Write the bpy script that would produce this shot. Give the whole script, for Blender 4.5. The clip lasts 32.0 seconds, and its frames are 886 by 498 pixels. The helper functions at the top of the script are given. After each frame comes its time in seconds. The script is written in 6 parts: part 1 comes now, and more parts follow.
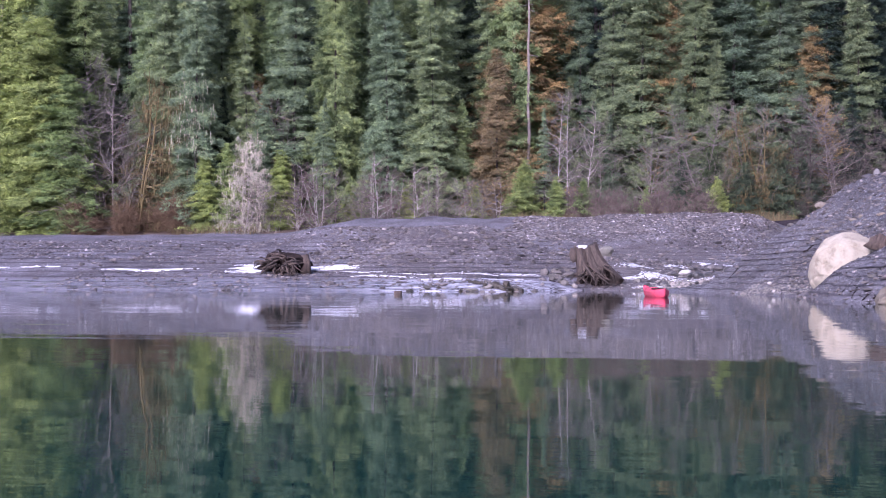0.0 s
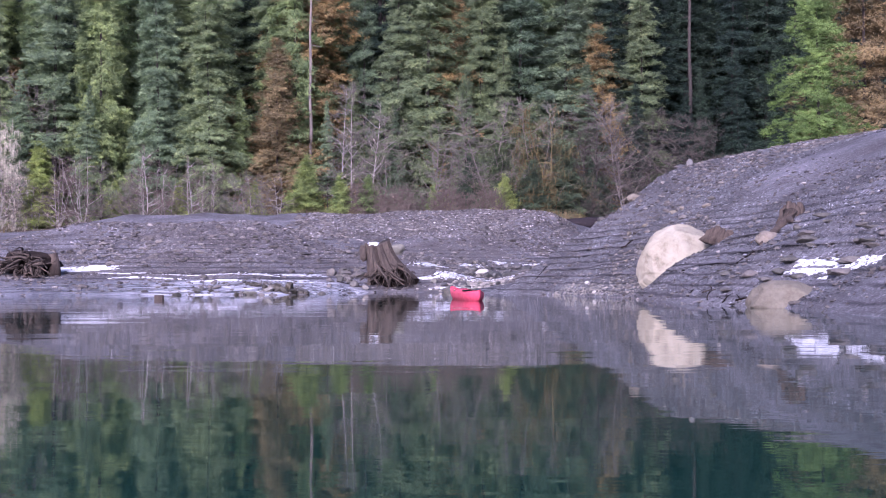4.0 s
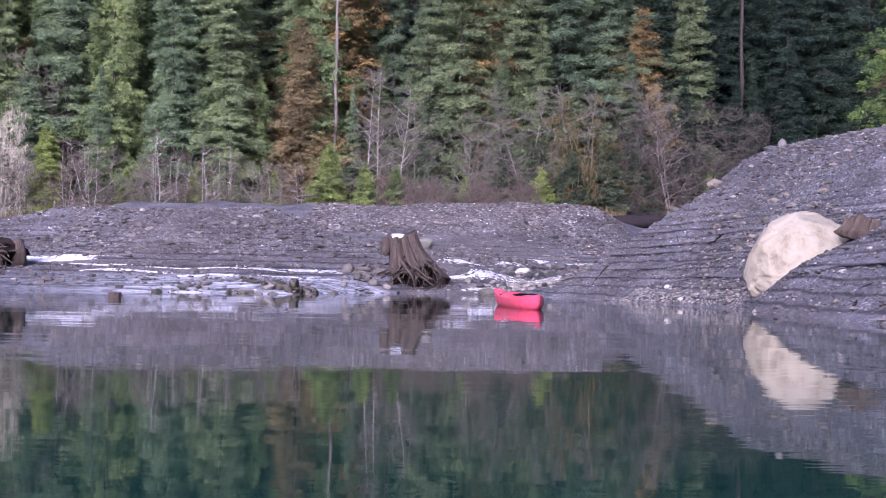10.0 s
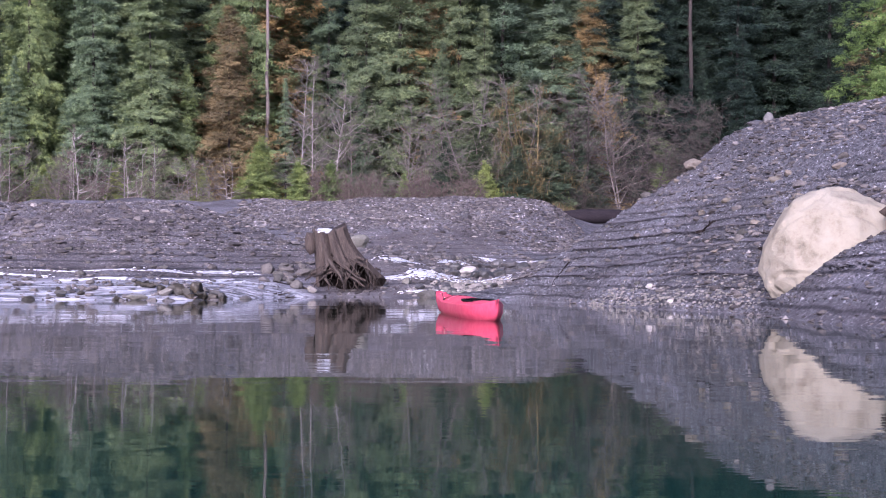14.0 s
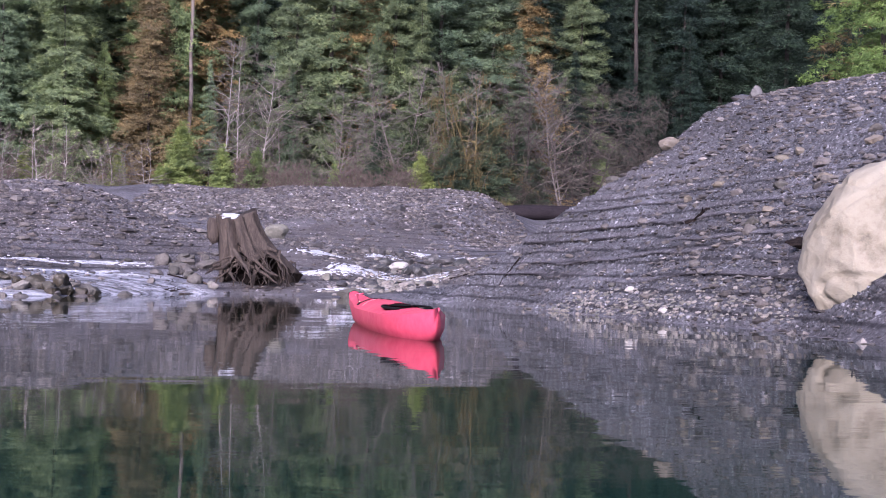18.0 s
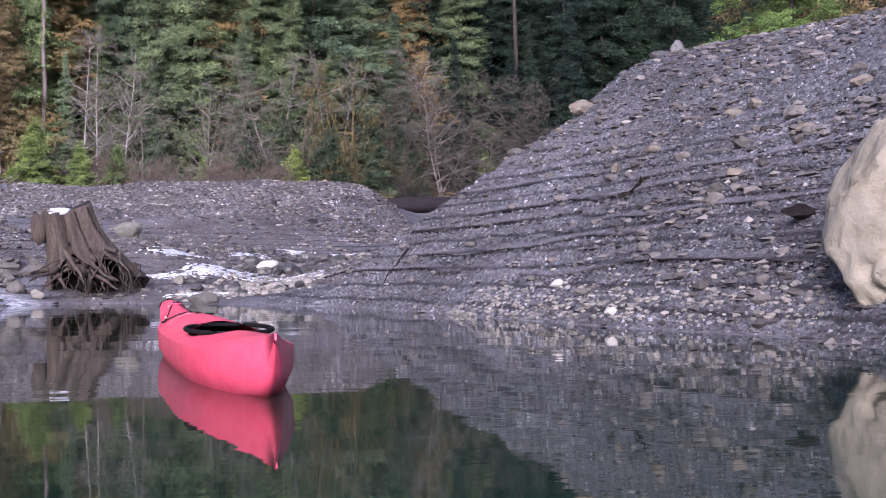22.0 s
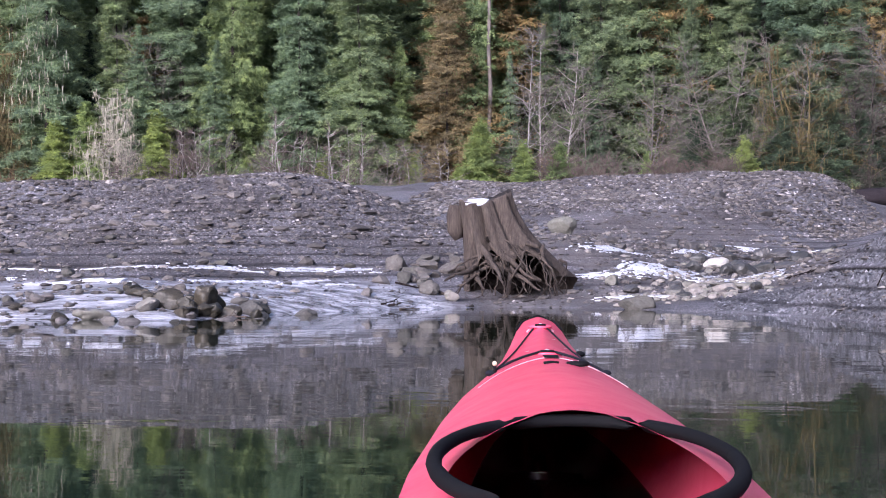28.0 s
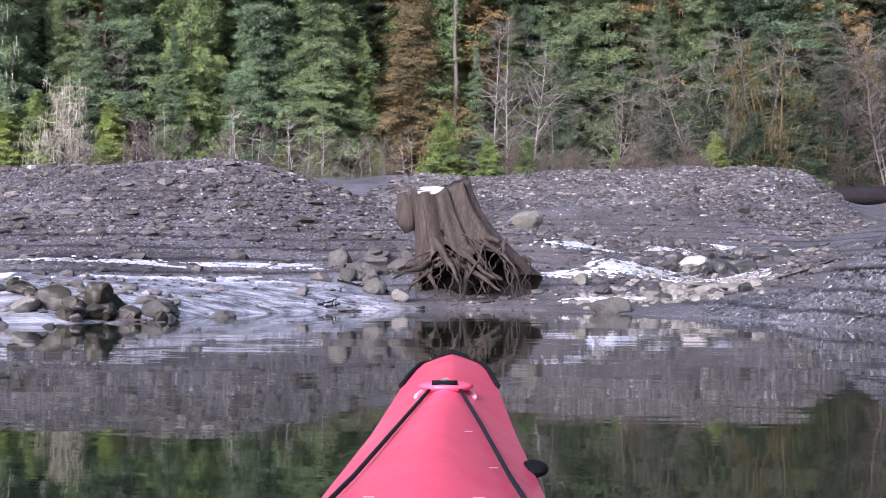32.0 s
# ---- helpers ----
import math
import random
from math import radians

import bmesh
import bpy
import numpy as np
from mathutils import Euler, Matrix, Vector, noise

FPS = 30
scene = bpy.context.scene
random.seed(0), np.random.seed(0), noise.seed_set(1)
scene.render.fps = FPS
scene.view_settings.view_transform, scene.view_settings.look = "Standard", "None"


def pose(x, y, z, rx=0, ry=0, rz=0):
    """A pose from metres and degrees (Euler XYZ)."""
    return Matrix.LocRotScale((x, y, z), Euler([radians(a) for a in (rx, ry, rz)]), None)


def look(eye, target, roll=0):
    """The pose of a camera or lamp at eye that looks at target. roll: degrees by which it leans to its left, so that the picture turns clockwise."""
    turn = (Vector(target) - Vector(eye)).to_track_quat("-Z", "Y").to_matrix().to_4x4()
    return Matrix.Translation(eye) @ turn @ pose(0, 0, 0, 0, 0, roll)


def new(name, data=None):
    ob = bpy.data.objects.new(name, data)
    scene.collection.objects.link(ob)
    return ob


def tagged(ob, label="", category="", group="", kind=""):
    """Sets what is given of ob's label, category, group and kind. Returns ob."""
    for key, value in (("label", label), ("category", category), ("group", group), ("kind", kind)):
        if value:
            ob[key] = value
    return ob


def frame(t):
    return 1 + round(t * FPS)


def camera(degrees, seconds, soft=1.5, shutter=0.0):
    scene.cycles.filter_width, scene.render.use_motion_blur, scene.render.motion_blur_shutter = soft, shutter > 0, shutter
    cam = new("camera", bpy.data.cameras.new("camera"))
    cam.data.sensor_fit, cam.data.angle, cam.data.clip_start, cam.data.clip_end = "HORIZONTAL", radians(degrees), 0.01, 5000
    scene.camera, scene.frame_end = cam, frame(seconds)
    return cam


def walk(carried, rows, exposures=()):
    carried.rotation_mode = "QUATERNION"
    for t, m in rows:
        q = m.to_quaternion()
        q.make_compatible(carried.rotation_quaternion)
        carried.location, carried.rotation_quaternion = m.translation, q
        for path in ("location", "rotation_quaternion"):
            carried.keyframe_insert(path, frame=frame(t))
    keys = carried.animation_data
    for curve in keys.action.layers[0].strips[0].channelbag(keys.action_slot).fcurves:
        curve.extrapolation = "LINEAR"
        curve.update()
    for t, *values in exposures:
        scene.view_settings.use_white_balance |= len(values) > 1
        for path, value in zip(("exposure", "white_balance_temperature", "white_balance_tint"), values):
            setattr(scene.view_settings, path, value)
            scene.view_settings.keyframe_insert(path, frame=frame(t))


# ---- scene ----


# ---------------------------------------------------------------- camera
cam = camera(40.1, 32.0, soft=1.0)
PATH = [
    (0.0, (0.001, -0.000, 0.604), (-1.846, 9.825, 0.855), 0.14),
    (0.5, (-0.156, 0.912, 0.604), (-1.710, 10.788, 0.846), -0.76),
    (1.0, (-0.319, 1.824, 0.606), (-1.612, 11.737, 0.835), -1.02),
    (1.5, (-0.473, 2.729, 0.606), (-1.514, 12.672, 0.847), -0.53),
    (2.0, (-0.611, 3.621, 0.606), (-1.400, 13.587, 0.851), -1.11),
    (2.5, (-0.732, 4.502, 0.605), (-1.299, 14.483, 0.865), -1.02),
    (3.0, (-0.842, 5.372, 0.603), (-1.196, 15.362, 0.856), -0.89),
    (3.5, (-0.951, 6.235, 0.603), (-1.092, 16.231, 0.857), -1.02),
    (5.5, (-1.402, 9.670, 0.604), (-1.484, 19.666, 0.872), 2.61),
    (6.0, (-1.434, 10.480, 0.601), (-1.672, 20.474, 0.861), 2.64),
    (6.5, (-1.435, 11.259, 0.598), (-1.431, 21.255, 0.866), 0.33),
    (7.0, (-1.447, 12.023, 0.599), (-1.328, 22.019, 0.860), 0.06),
    (7.5, (-1.468, 12.788, 0.600), (-1.641, 22.783, 0.862), -0.70),
    (8.0, (-1.473, 13.553, 0.599), (-1.809, 23.544, 0.857), -0.03),
    (8.5, (-1.478, 14.332, 0.597), (-1.561, 24.328, 0.856), -0.50),
    (9.0, (-1.500, 15.128, 0.597), (-1.496, 25.125, 0.855), 0.03),
    (9.5, (-1.518, 15.933, 0.598), (-1.746, 25.927, 0.855), 0.76),
    (10.0, (-1.510, 16.736, 0.597), (-1.792, 26.729, 0.850), 0.87),
    (10.5, (-1.508, 17.553, 0.596), (-1.500, 27.550, 0.861), -2.11),
    (11.0, (-1.527, 18.389, 0.597), (-1.436, 28.385, 0.869), -3.60),
    (11.5, (-1.536, 19.244, 0.599), (-1.702, 29.238, 0.882), -0.01),
    (12.0, (-1.505, 20.115, 0.600), (-1.709, 30.109, 0.861), -0.55),
    (12.5, (-1.469, 21.015, 0.601), (-1.261, 31.010, 0.872), -2.31),
    (13.0, (-1.442, 21.933, 0.602), (-1.013, 31.921, 0.865), -2.42),
    (13.5, (-1.424, 22.854, 0.603), (-1.144, 32.846, 0.872), 0.32),
    (14.0, (-1.386, 23.752, 0.605), (-1.192, 33.747, 0.866), 0.17),
    (14.5, (-1.333, 24.630, 0.606), (-0.941, 34.619, 0.871), 0.52),
    (15.0, (-1.277, 25.491, 0.604), (-0.652, 35.468, 0.855), -0.41),
    (15.5, (-1.238, 26.336, 0.604), (-0.619, 36.314, 0.864), -2.23),
    (17.5, (-1.082, 29.604, 0.605), (-0.442, 39.581, 0.851), 1.73),
    (18.0, (-1.026, 30.386, 0.603), (-0.285, 40.355, 0.851), 1.23),
    (18.5, (-0.961, 31.142, 0.600), (-0.118, 41.103, 0.845), 0.98),
    (19.0, (-0.895, 31.883, 0.597), (0.064, 41.834, 0.835), 0.78),
    (19.5, (-0.822, 32.609, 0.593), (0.259, 42.547, 0.832), 0.00),
    (20.0, (-0.744, 33.320, 0.590), (0.452, 43.245, 0.828), -0.57),
    (20.5, (-0.664, 34.014, 0.591), (0.653, 43.924, 0.828), -0.28),
    (21.0, (-0.584, 34.688, 0.592), (0.862, 44.580, 0.825), 0.38),
    (21.5, (-0.495, 35.332, 0.592), (1.094, 45.202, 0.824), 0.48),
    (22.0, (-0.407, 35.941, 0.594), (1.309, 45.790, 0.826), -0.61),
    (22.5, (-0.329, 36.516, 0.593), (1.453, 46.353, 0.820), -1.50),
    (23.0, (-0.266, 37.061, 0.590), (1.444, 46.911, 0.809), -1.26),
    (23.5, (-0.218, 37.588, 0.589), (1.272, 47.474, 0.806), -0.34),
    (24.0, (-0.181, 38.094, 0.589), (0.958, 48.027, 0.805), 0.53),
    (24.5, (-0.155, 38.575, 0.588), (0.537, 48.548, 0.814), 0.33),
    (25.0, (-0.141, 39.024, 0.590), (0.039, 49.020, 0.822), 0.73),
    (25.5, (-0.141, 39.448, 0.590), (-0.428, 49.441, 0.827), 0.61),
    (26.0, (-0.162, 39.857, 0.595), (-0.880, 49.828, 0.840), 0.70),
    (26.5, (-0.188, 40.255, 0.598), (-1.277, 50.192, 0.859), -2.51),
    (28.5, (-0.276, 41.817, 0.600), (-2.295, 51.608, 0.860), 0.24),
    (29.0, (-0.286, 42.216, 0.603), (-2.008, 52.063, 0.851), 0.56),
    (29.5, (-0.307, 42.617, 0.605), (-1.646, 52.523, 0.857), -1.51),
    (30.0, (-0.359, 43.013, 0.601), (-1.618, 52.930, 0.867), -1.11),
    (30.5, (-0.420, 43.417, 0.596), (-2.000, 53.287, 0.866), -0.41),
    (31.0, (-0.464, 43.840, 0.596), (-2.313, 53.664, 0.861), 1.30),
    (31.5, (-0.487, 44.281, 0.597), (-2.302, 54.112, 0.856), 0.57),
    (32.0, (-0.508, 44.726, 0.598), (-2.147, 54.588, 0.846), 0.08),
]
walk(cam, [(t, look(eye, target, roll)) for t, eye, target, roll in PATH], exposures=[(0.0, 1.24, 5320.0, 43.0), (12.0, 1.16, 5400.0, 40.0), (20.0, 1.1, 5550.0, 33.0), (26.0, 1.12, 5500.0, 28.0), (32.0, 1.2, 5550.0, 25.0)])

# ---------------------------------------------------------------- light
world = bpy.data.worlds.new("overcast")
scene.world = world
world.use_nodes = True
wn = world.node_tree.nodes
sky = wn.new("ShaderNodeTexSky")
sky.sky_type = "NISHITA"
sky.sun_disc = False
sky.sun_elevation = radians(24)
sky.sun_rotation = radians(200)
sky.air_density, sky.dust_density, sky.ozone_density = 1.0, 4.0, 1.0
wn["Background"].inputs["Strength"].default_value = 0.113
world.node_tree.links.new(sky.outputs[0], wn["Background"].inputs["Color"])

sun = new("sun", bpy.data.lights.new("sun", "SUN"))
sun.data.energy = 2.75
sun.data.angle = radians(30)
sun.data.color = (1.0, 0.95, 0.9)
sun.matrix_world = look((-30, -70, 60), (10, 60, 0))


# ---------------------------------------------------------------- materials
def nodes_of(name):
    m = bpy.data.materials.new(name)
    m.use_nodes = True
    nt = m.node_tree
    return m, nt, nt.nodes["Principled BSDF"]


def add(nt, kind, **values):
    n = nt.nodes.new(kind)
    for key, value in values.items():
        if key in ("operation", "blend_type", "data_type", "feature", "wave_type", "bands_direction", "noise_dimensions"):
            if key == "operation":
                n.operation = value
            elif key == "blend_type":
                n.blend_type = value
            elif key == "data_type":
                n.data_type = value
            elif key == "feature":
                n.feature = value
            elif key == "noise_dimensions":
                n.noise_dimensions = value
        else:
            n.inputs[key.replace("_", " ")].default_value = value
    return n


def ramp(nt, source, stops):
    r = nt.nodes.new("ShaderNodeValToRGB")
    while len(r.color_ramp.elements) < len(stops):
        r.color_ramp.elements.new(0.5)
    for e, (p, c) in zip(r.color_ramp.elements, stops):
        e.position = p
        e.color = (*c, 1)
    nt.links.new(source, r.inputs[0])
    return r


def mix(nt, fac, a, b, blend="MIX"):
    n = nt.nodes.new("ShaderNodeMix")
    n.data_type = "RGBA"
    n.blend_type = blend
    for socket, value in ((n.inputs[0], fac), (n.inputs[6], a), (n.inputs[7], b)):
        if hasattr(value, "links"):
            nt.links.new(value, socket)
        elif isinstance(value, (int, float)):
            socket.default_value = value
        else:
            socket.default_value = (*value, 1)
    return n.outputs[2]


def coords(nt, scale=(1, 1, 1)):
    tc = nt.nodes.new("ShaderNodeTexCoord")
    mp = nt.nodes.new("ShaderNodeMapping")
    mp.inputs["Scale"].default_value = scale
    nt.links.new(tc.outputs["Object"], mp.inputs[0])
    return mp.outputs[0]


def textured(name, stops, scale, rough=0.85, fine=6.0, bump=0.4, depth=0.02, stretch=(1, 1, 1), island=0.0, per_object=0.0, specular=0.4, flecks=False):
    """A rough natural surface: colours by noise at two scales, with relief."""
    m, nt, b = nodes_of(name)
    co = coords(nt, stretch)
    big = add(nt, "ShaderNodeTexNoise", Scale=scale, Detail=8.0, Roughness=0.62)
    small = add(nt, "ShaderNodeTexNoise", Scale=scale * fine, Detail=5.0, Roughness=0.7)
    nt.links.new(co, big.inputs["Vector"])
    nt.links.new(co, small.inputs["Vector"])
    blend = add(nt, "ShaderNodeMath", operation="MULTIPLY_ADD")
    nt.links.new(small.outputs[0], blend.inputs[0])
    blend.inputs[1].default_value = 0.6
    half = add(nt, "ShaderNodeMath", operation="MULTIPLY")
    nt.links.new(big.outputs[0], half.inputs[0])
    half.inputs[1].default_value = 0.5
    nt.links.new(half.outputs[0], blend.inputs[2])
    colour = ramp(nt, blend.outputs[0], stops).outputs[0]
    for amount, kind, out in ((island, "ShaderNodeNewGeometry", "Random Per Island"), (per_object, "ShaderNodeObjectInfo", "Random")):
        if amount:
            src = nt.nodes.new(kind)
            v = ramp(nt, src.outputs[out], [(0, (1 - amount,) * 3), (1, (1 + amount,) * 3)])
            v.color_ramp.elements[0].color = (1 - amount, 1 - amount * 0.9, 1 - amount, 1)
            v.color_ramp.elements[1].color = (1, 1, 1, 1)
            if flecks and island == amount:
                v = ramp(nt, src.outputs[out], [(0.0, (0.36, 0.34, 0.34)), (0.55, (0.85, 0.82, 0.81)), (0.90, (1.3, 1.26, 1.24)), (0.97, (1.9, 1.86, 1.82)), (1.0, (2.8, 2.75, 2.7))])
            colour = mix(nt, 1.0, colour, v.outputs[0], "MULTIPLY")
    nt.links.new(colour, b.inputs["Base Color"])
    b.inputs["Roughness"].default_value = rough
    b.inputs["Specular IOR Level"].default_value = specular
    if bump:
        bp = add(nt, "ShaderNodeBump", Strength=bump, Distance=depth)
        nt.links.new(blend.outputs[0], bp.inputs["Height"])
        nt.links.new(bp.outputs[0], b.inputs["Normal"])
    return m


def gravel_material(name, tones, loose=False):
    """Gravel ground, or with loose=True the single stones that lie on it."""
    m, nt, b = nodes_of(name)
    co = coords(nt)
    big = add(nt, "ShaderNodeTexNoise", Scale=0.35, Detail=6.0, Roughness=0.6)
    nt.links.new(co, big.inputs["Vector"])
    tone = ramp(nt, big.outputs[0], list(zip((0.3, 0.5, 0.7), tones))).outputs[0]
    height = None
    for scale, amount in () if loose else ((6.0, 0.12), (15.0, 0.3), (40.0, 0.7)):
        v = add(nt, "ShaderNodeTexVoronoi", Scale=scale)
        nt.links.new(co, v.inputs["Vector"])
        grey = nt.nodes.new("ShaderNodeSeparateColor")
        nt.links.new(v.outputs["Color"], grey.inputs[0])
        shade = ramp(nt, grey.outputs[0], [(0.0, (0.26, 0.25, 0.26)), (0.3, (0.62, 0.60, 0.61)), (0.6, (1.0, 0.98, 1.0)), (0.9, (1.45, 1.42, 1.45)), (0.97, (2.4, 2.35, 2.35)), (1.0, (4.0, 3.95, 3.9))]).outputs[0]
        tone = mix(nt, amount, tone, mix(nt, 1.0, tone, shade, "MULTIPLY"))
        h = add(nt, "ShaderNodeMath", operation="MULTIPLY")
        nt.links.new(v.outputs["Distance"], h.inputs[0])
        h.inputs[1].default_value = -1.0 / scale
        if height is None:
            height = h.outputs[0]
        else:
            s = add(nt, "ShaderNodeMath", operation="ADD")
            nt.links.new(height, s.inputs[0])
            nt.links.new(h.outputs[0], s.inputs[1])
            height = s.outputs[0]
    if loose:
        g = nt.nodes.new("ShaderNodeNewGeometry")
        each = ramp(nt, g.outputs["Random Per Island"], [(0.0, (0.28, 0.27, 0.27)), (0.35, (0.66, 0.64, 0.64)), (0.7, (1.02, 1.0, 1.0)), (0.91, (1.4, 1.38, 1.38)), (0.965, (2.2, 2.16, 2.12)), (1.0, (4.0, 3.95, 3.9))]).outputs[0]
        tone = mix(nt, 1.0, tone, each, "MULTIPLY")
    # dark strand lines of wet silt, one above the other, also painting shade under the ledges, and a wet foot at the
    # water
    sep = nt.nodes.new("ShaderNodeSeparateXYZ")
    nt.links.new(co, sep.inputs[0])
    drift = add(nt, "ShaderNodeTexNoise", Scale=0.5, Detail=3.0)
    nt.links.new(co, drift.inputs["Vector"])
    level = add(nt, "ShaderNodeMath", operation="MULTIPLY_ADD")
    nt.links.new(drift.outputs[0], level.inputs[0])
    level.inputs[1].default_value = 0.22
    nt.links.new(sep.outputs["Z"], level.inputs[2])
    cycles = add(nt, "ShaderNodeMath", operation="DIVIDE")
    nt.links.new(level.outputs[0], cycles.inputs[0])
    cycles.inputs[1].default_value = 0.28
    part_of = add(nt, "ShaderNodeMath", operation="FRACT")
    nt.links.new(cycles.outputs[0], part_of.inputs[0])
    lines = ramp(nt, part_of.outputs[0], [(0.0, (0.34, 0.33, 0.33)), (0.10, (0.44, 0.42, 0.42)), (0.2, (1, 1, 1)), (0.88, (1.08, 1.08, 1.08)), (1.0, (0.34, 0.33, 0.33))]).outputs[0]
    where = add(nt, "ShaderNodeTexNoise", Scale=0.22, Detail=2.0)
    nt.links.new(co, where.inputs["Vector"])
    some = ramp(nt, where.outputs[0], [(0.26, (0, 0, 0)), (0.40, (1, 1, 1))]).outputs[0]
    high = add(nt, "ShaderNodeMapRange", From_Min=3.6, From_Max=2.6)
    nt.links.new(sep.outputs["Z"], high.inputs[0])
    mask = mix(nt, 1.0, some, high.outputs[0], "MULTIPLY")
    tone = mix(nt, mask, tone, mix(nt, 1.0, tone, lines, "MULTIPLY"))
    if loose:
        nt.links.new(tone, b.inputs["Base Color"])
        b.inputs["Roughness"].default_value = 0.75
        b.inputs["Specular IOR Level"].default_value = 0.4
        return m
    # smooth silt: brown between the stump and the creek, grey and wet low on the shore
    west = add(nt, "ShaderNodeMapRange", From_Min=-4.6, From_Max=-6.8, To_Min=-0.3, To_Max=0.42)
    nt.links.new(sep.outputs["X"], west.inputs[0])
    lower = add(nt, "ShaderNodeMath", operation="SUBTRACT")
    nt.links.new(level.outputs[0], lower.inputs[0])
    nt.links.new(west.outputs[0], lower.inputs[1])
    flat = None
    for socket, a, c in (("X", -5.6, -4.0), ("X", 5.5, 2.5), ("Y", 66.0, 68.5), ("Y", 99.0, 93.0)):
        side = add(nt, "ShaderNodeMapRange", From_Min=a, From_Max=c)
        nt.links.new(sep.outputs[socket], side.inputs[0])
        flat = side.outputs[0] if flat is None else mix(nt, 1.0, flat, side.outputs[0], "MULTIPLY")
    patch = add(nt, "ShaderNodeTexNoise", Scale=1.3, Detail=6.0, Roughness=0.7)
    nt.links.new(co, patch.inputs["Vector"])
    brown = ramp(nt, patch.outputs[0], [(0.3, (0.058, 0.049, 0.044)), (0.5, (0.096, 0.083, 0.076)), (0.7, (0.140, 0.126, 0.120))]).outputs[0]
    cover = ramp(nt, patch.outputs[0], [(0.38, (0.25, 0.25, 0.25)), (0.6, (0.85, 0.85, 0.85))]).outputs[0]
    tone = mix(nt, mix(nt, 1.0, flat, cover, "MULTIPLY"), tone, brown)
    wet = add(nt, "ShaderNodeMapRange", From_Min=0.42, From_Max=0.16)
    nt.links.new(lower.outputs[0], wet.inputs[0])
    silt = add(nt, "ShaderNodeTexNoise", Scale=1.6, Detail=8.0, Roughness=0.72)
    nt.links.new(coords(nt, (0.55, 1.6, 6.0)), silt.inputs["Vector"])
    # pale tones stand for frosted silt and for sky sheen put into the colour
    mud = ramp(nt, silt.outputs[0], [(0.36, (0.070, 0.066, 0.067)), (0.45, (0.19, 0.188, 0.203)), (0.53, (0.40, 0.402, 0.435)), (0.61, (0.66, 0.665, 0.71))]).outputs[0]
    east = add(nt, "ShaderNodeMapRange", From_Min=-17.5, From_Max=-12.5, To_Min=0.25, To_Max=1.0)
    nt.links.new(sep.outputs["X"], east.inputs[0])
    near_pile = add(nt, "ShaderNodeMath", operation="MULTIPLY")
    nt.links.new(wet.outputs[0], near_pile.inputs[0])
    nt.links.new(east.outputs[0], near_pile.inputs[1])
    thin = add(nt, "ShaderNodeMath", operation="MULTIPLY")
    nt.links.new(near_pile.outputs[0], thin.inputs[0])
    thin.inputs[1].default_value = 0.88
    tone = mix(nt, thin.outputs[0], tone, mud)
    gloss = add(nt, "ShaderNodeMapRange", To_Min=0.8, To_Max=0.27)
    nt.links.new(wet.outputs[0], gloss.inputs[0])
    nt.links.new(gloss.outputs[0], b.inputs["Roughness"])
    nt.links.new(tone, b.inputs["Base Color"])
    b.inputs["Specular IOR Level"].default_value = 0.35
    bp = add(nt, "ShaderNodeBump", Strength=0.5, Distance=0.2)
    nt.links.new(height, bp.inputs["Height"])
    nt.links.new(bp.outputs[0], b.inputs["Normal"])
    return m


def water_material():
    m, nt, b = nodes_of("lake_water")
    # deep teal water that turns olive over the silt near the shore
    pos = nt.nodes.new("ShaderNodeSeparateXYZ")
    nt.links.new(coords(nt), pos.inputs[0])
    near = add(nt, "ShaderNodeMapRange", From_Min=26.0, From_Max=50.0)
    nt.links.new(pos.outputs["Y"], near.inputs[0])
    nt.links.new(mix(nt, near.outputs[0], (0.007, 0.031, 0.025), (0.013, 0.018, 0.010)), b.inputs["Base Color"])
    b.inputs["Roughness"].default_value = 0.02
    b.inputs["IOR"].default_value = 1.33
    co = coords(nt, (0.35, 1.0, 1.0))
    long = add(nt, "ShaderNodeTexNoise", Scale=0.5, Detail=2.0, Roughness=0.5)
    short = add(nt, "ShaderNodeTexNoise", Scale=4.0, Detail=3.0, Roughness=0.5)
    nt.links.new(co, long.inputs["Vector"])
    nt.links.new(co, short.inputs["Vector"])
    b1 = add(nt, "ShaderNodeBump", Strength=0.25, Distance=0.03)
    b2 = add(nt, "ShaderNodeBump", Strength=0.15, Distance=0.006)
    nt.links.new(long.outputs[0], b1.inputs["Height"])
    nt.links.new(short.outputs[0], b2.inputs["Height"])
    nt.links.new(b1.outputs[0], b2.inputs["Normal"])
    nt.links.new(b2.outputs[0], b.inputs["Normal"])
    return m


def plain(name, colour, rough=0.5, metal=0.0, coat=0.0, specular=0.5):
    m, nt, b = nodes_of(name)
    b.inputs["Specular IOR Level"].default_value = specular
    b.inputs["Base Color"].default_value = (*colour, 1)
    b.inputs["Roughness"].default_value = rough
    b.inputs["Metallic"].default_value = metal
    b.inputs["Coat Weight"].default_value = coat
    return m


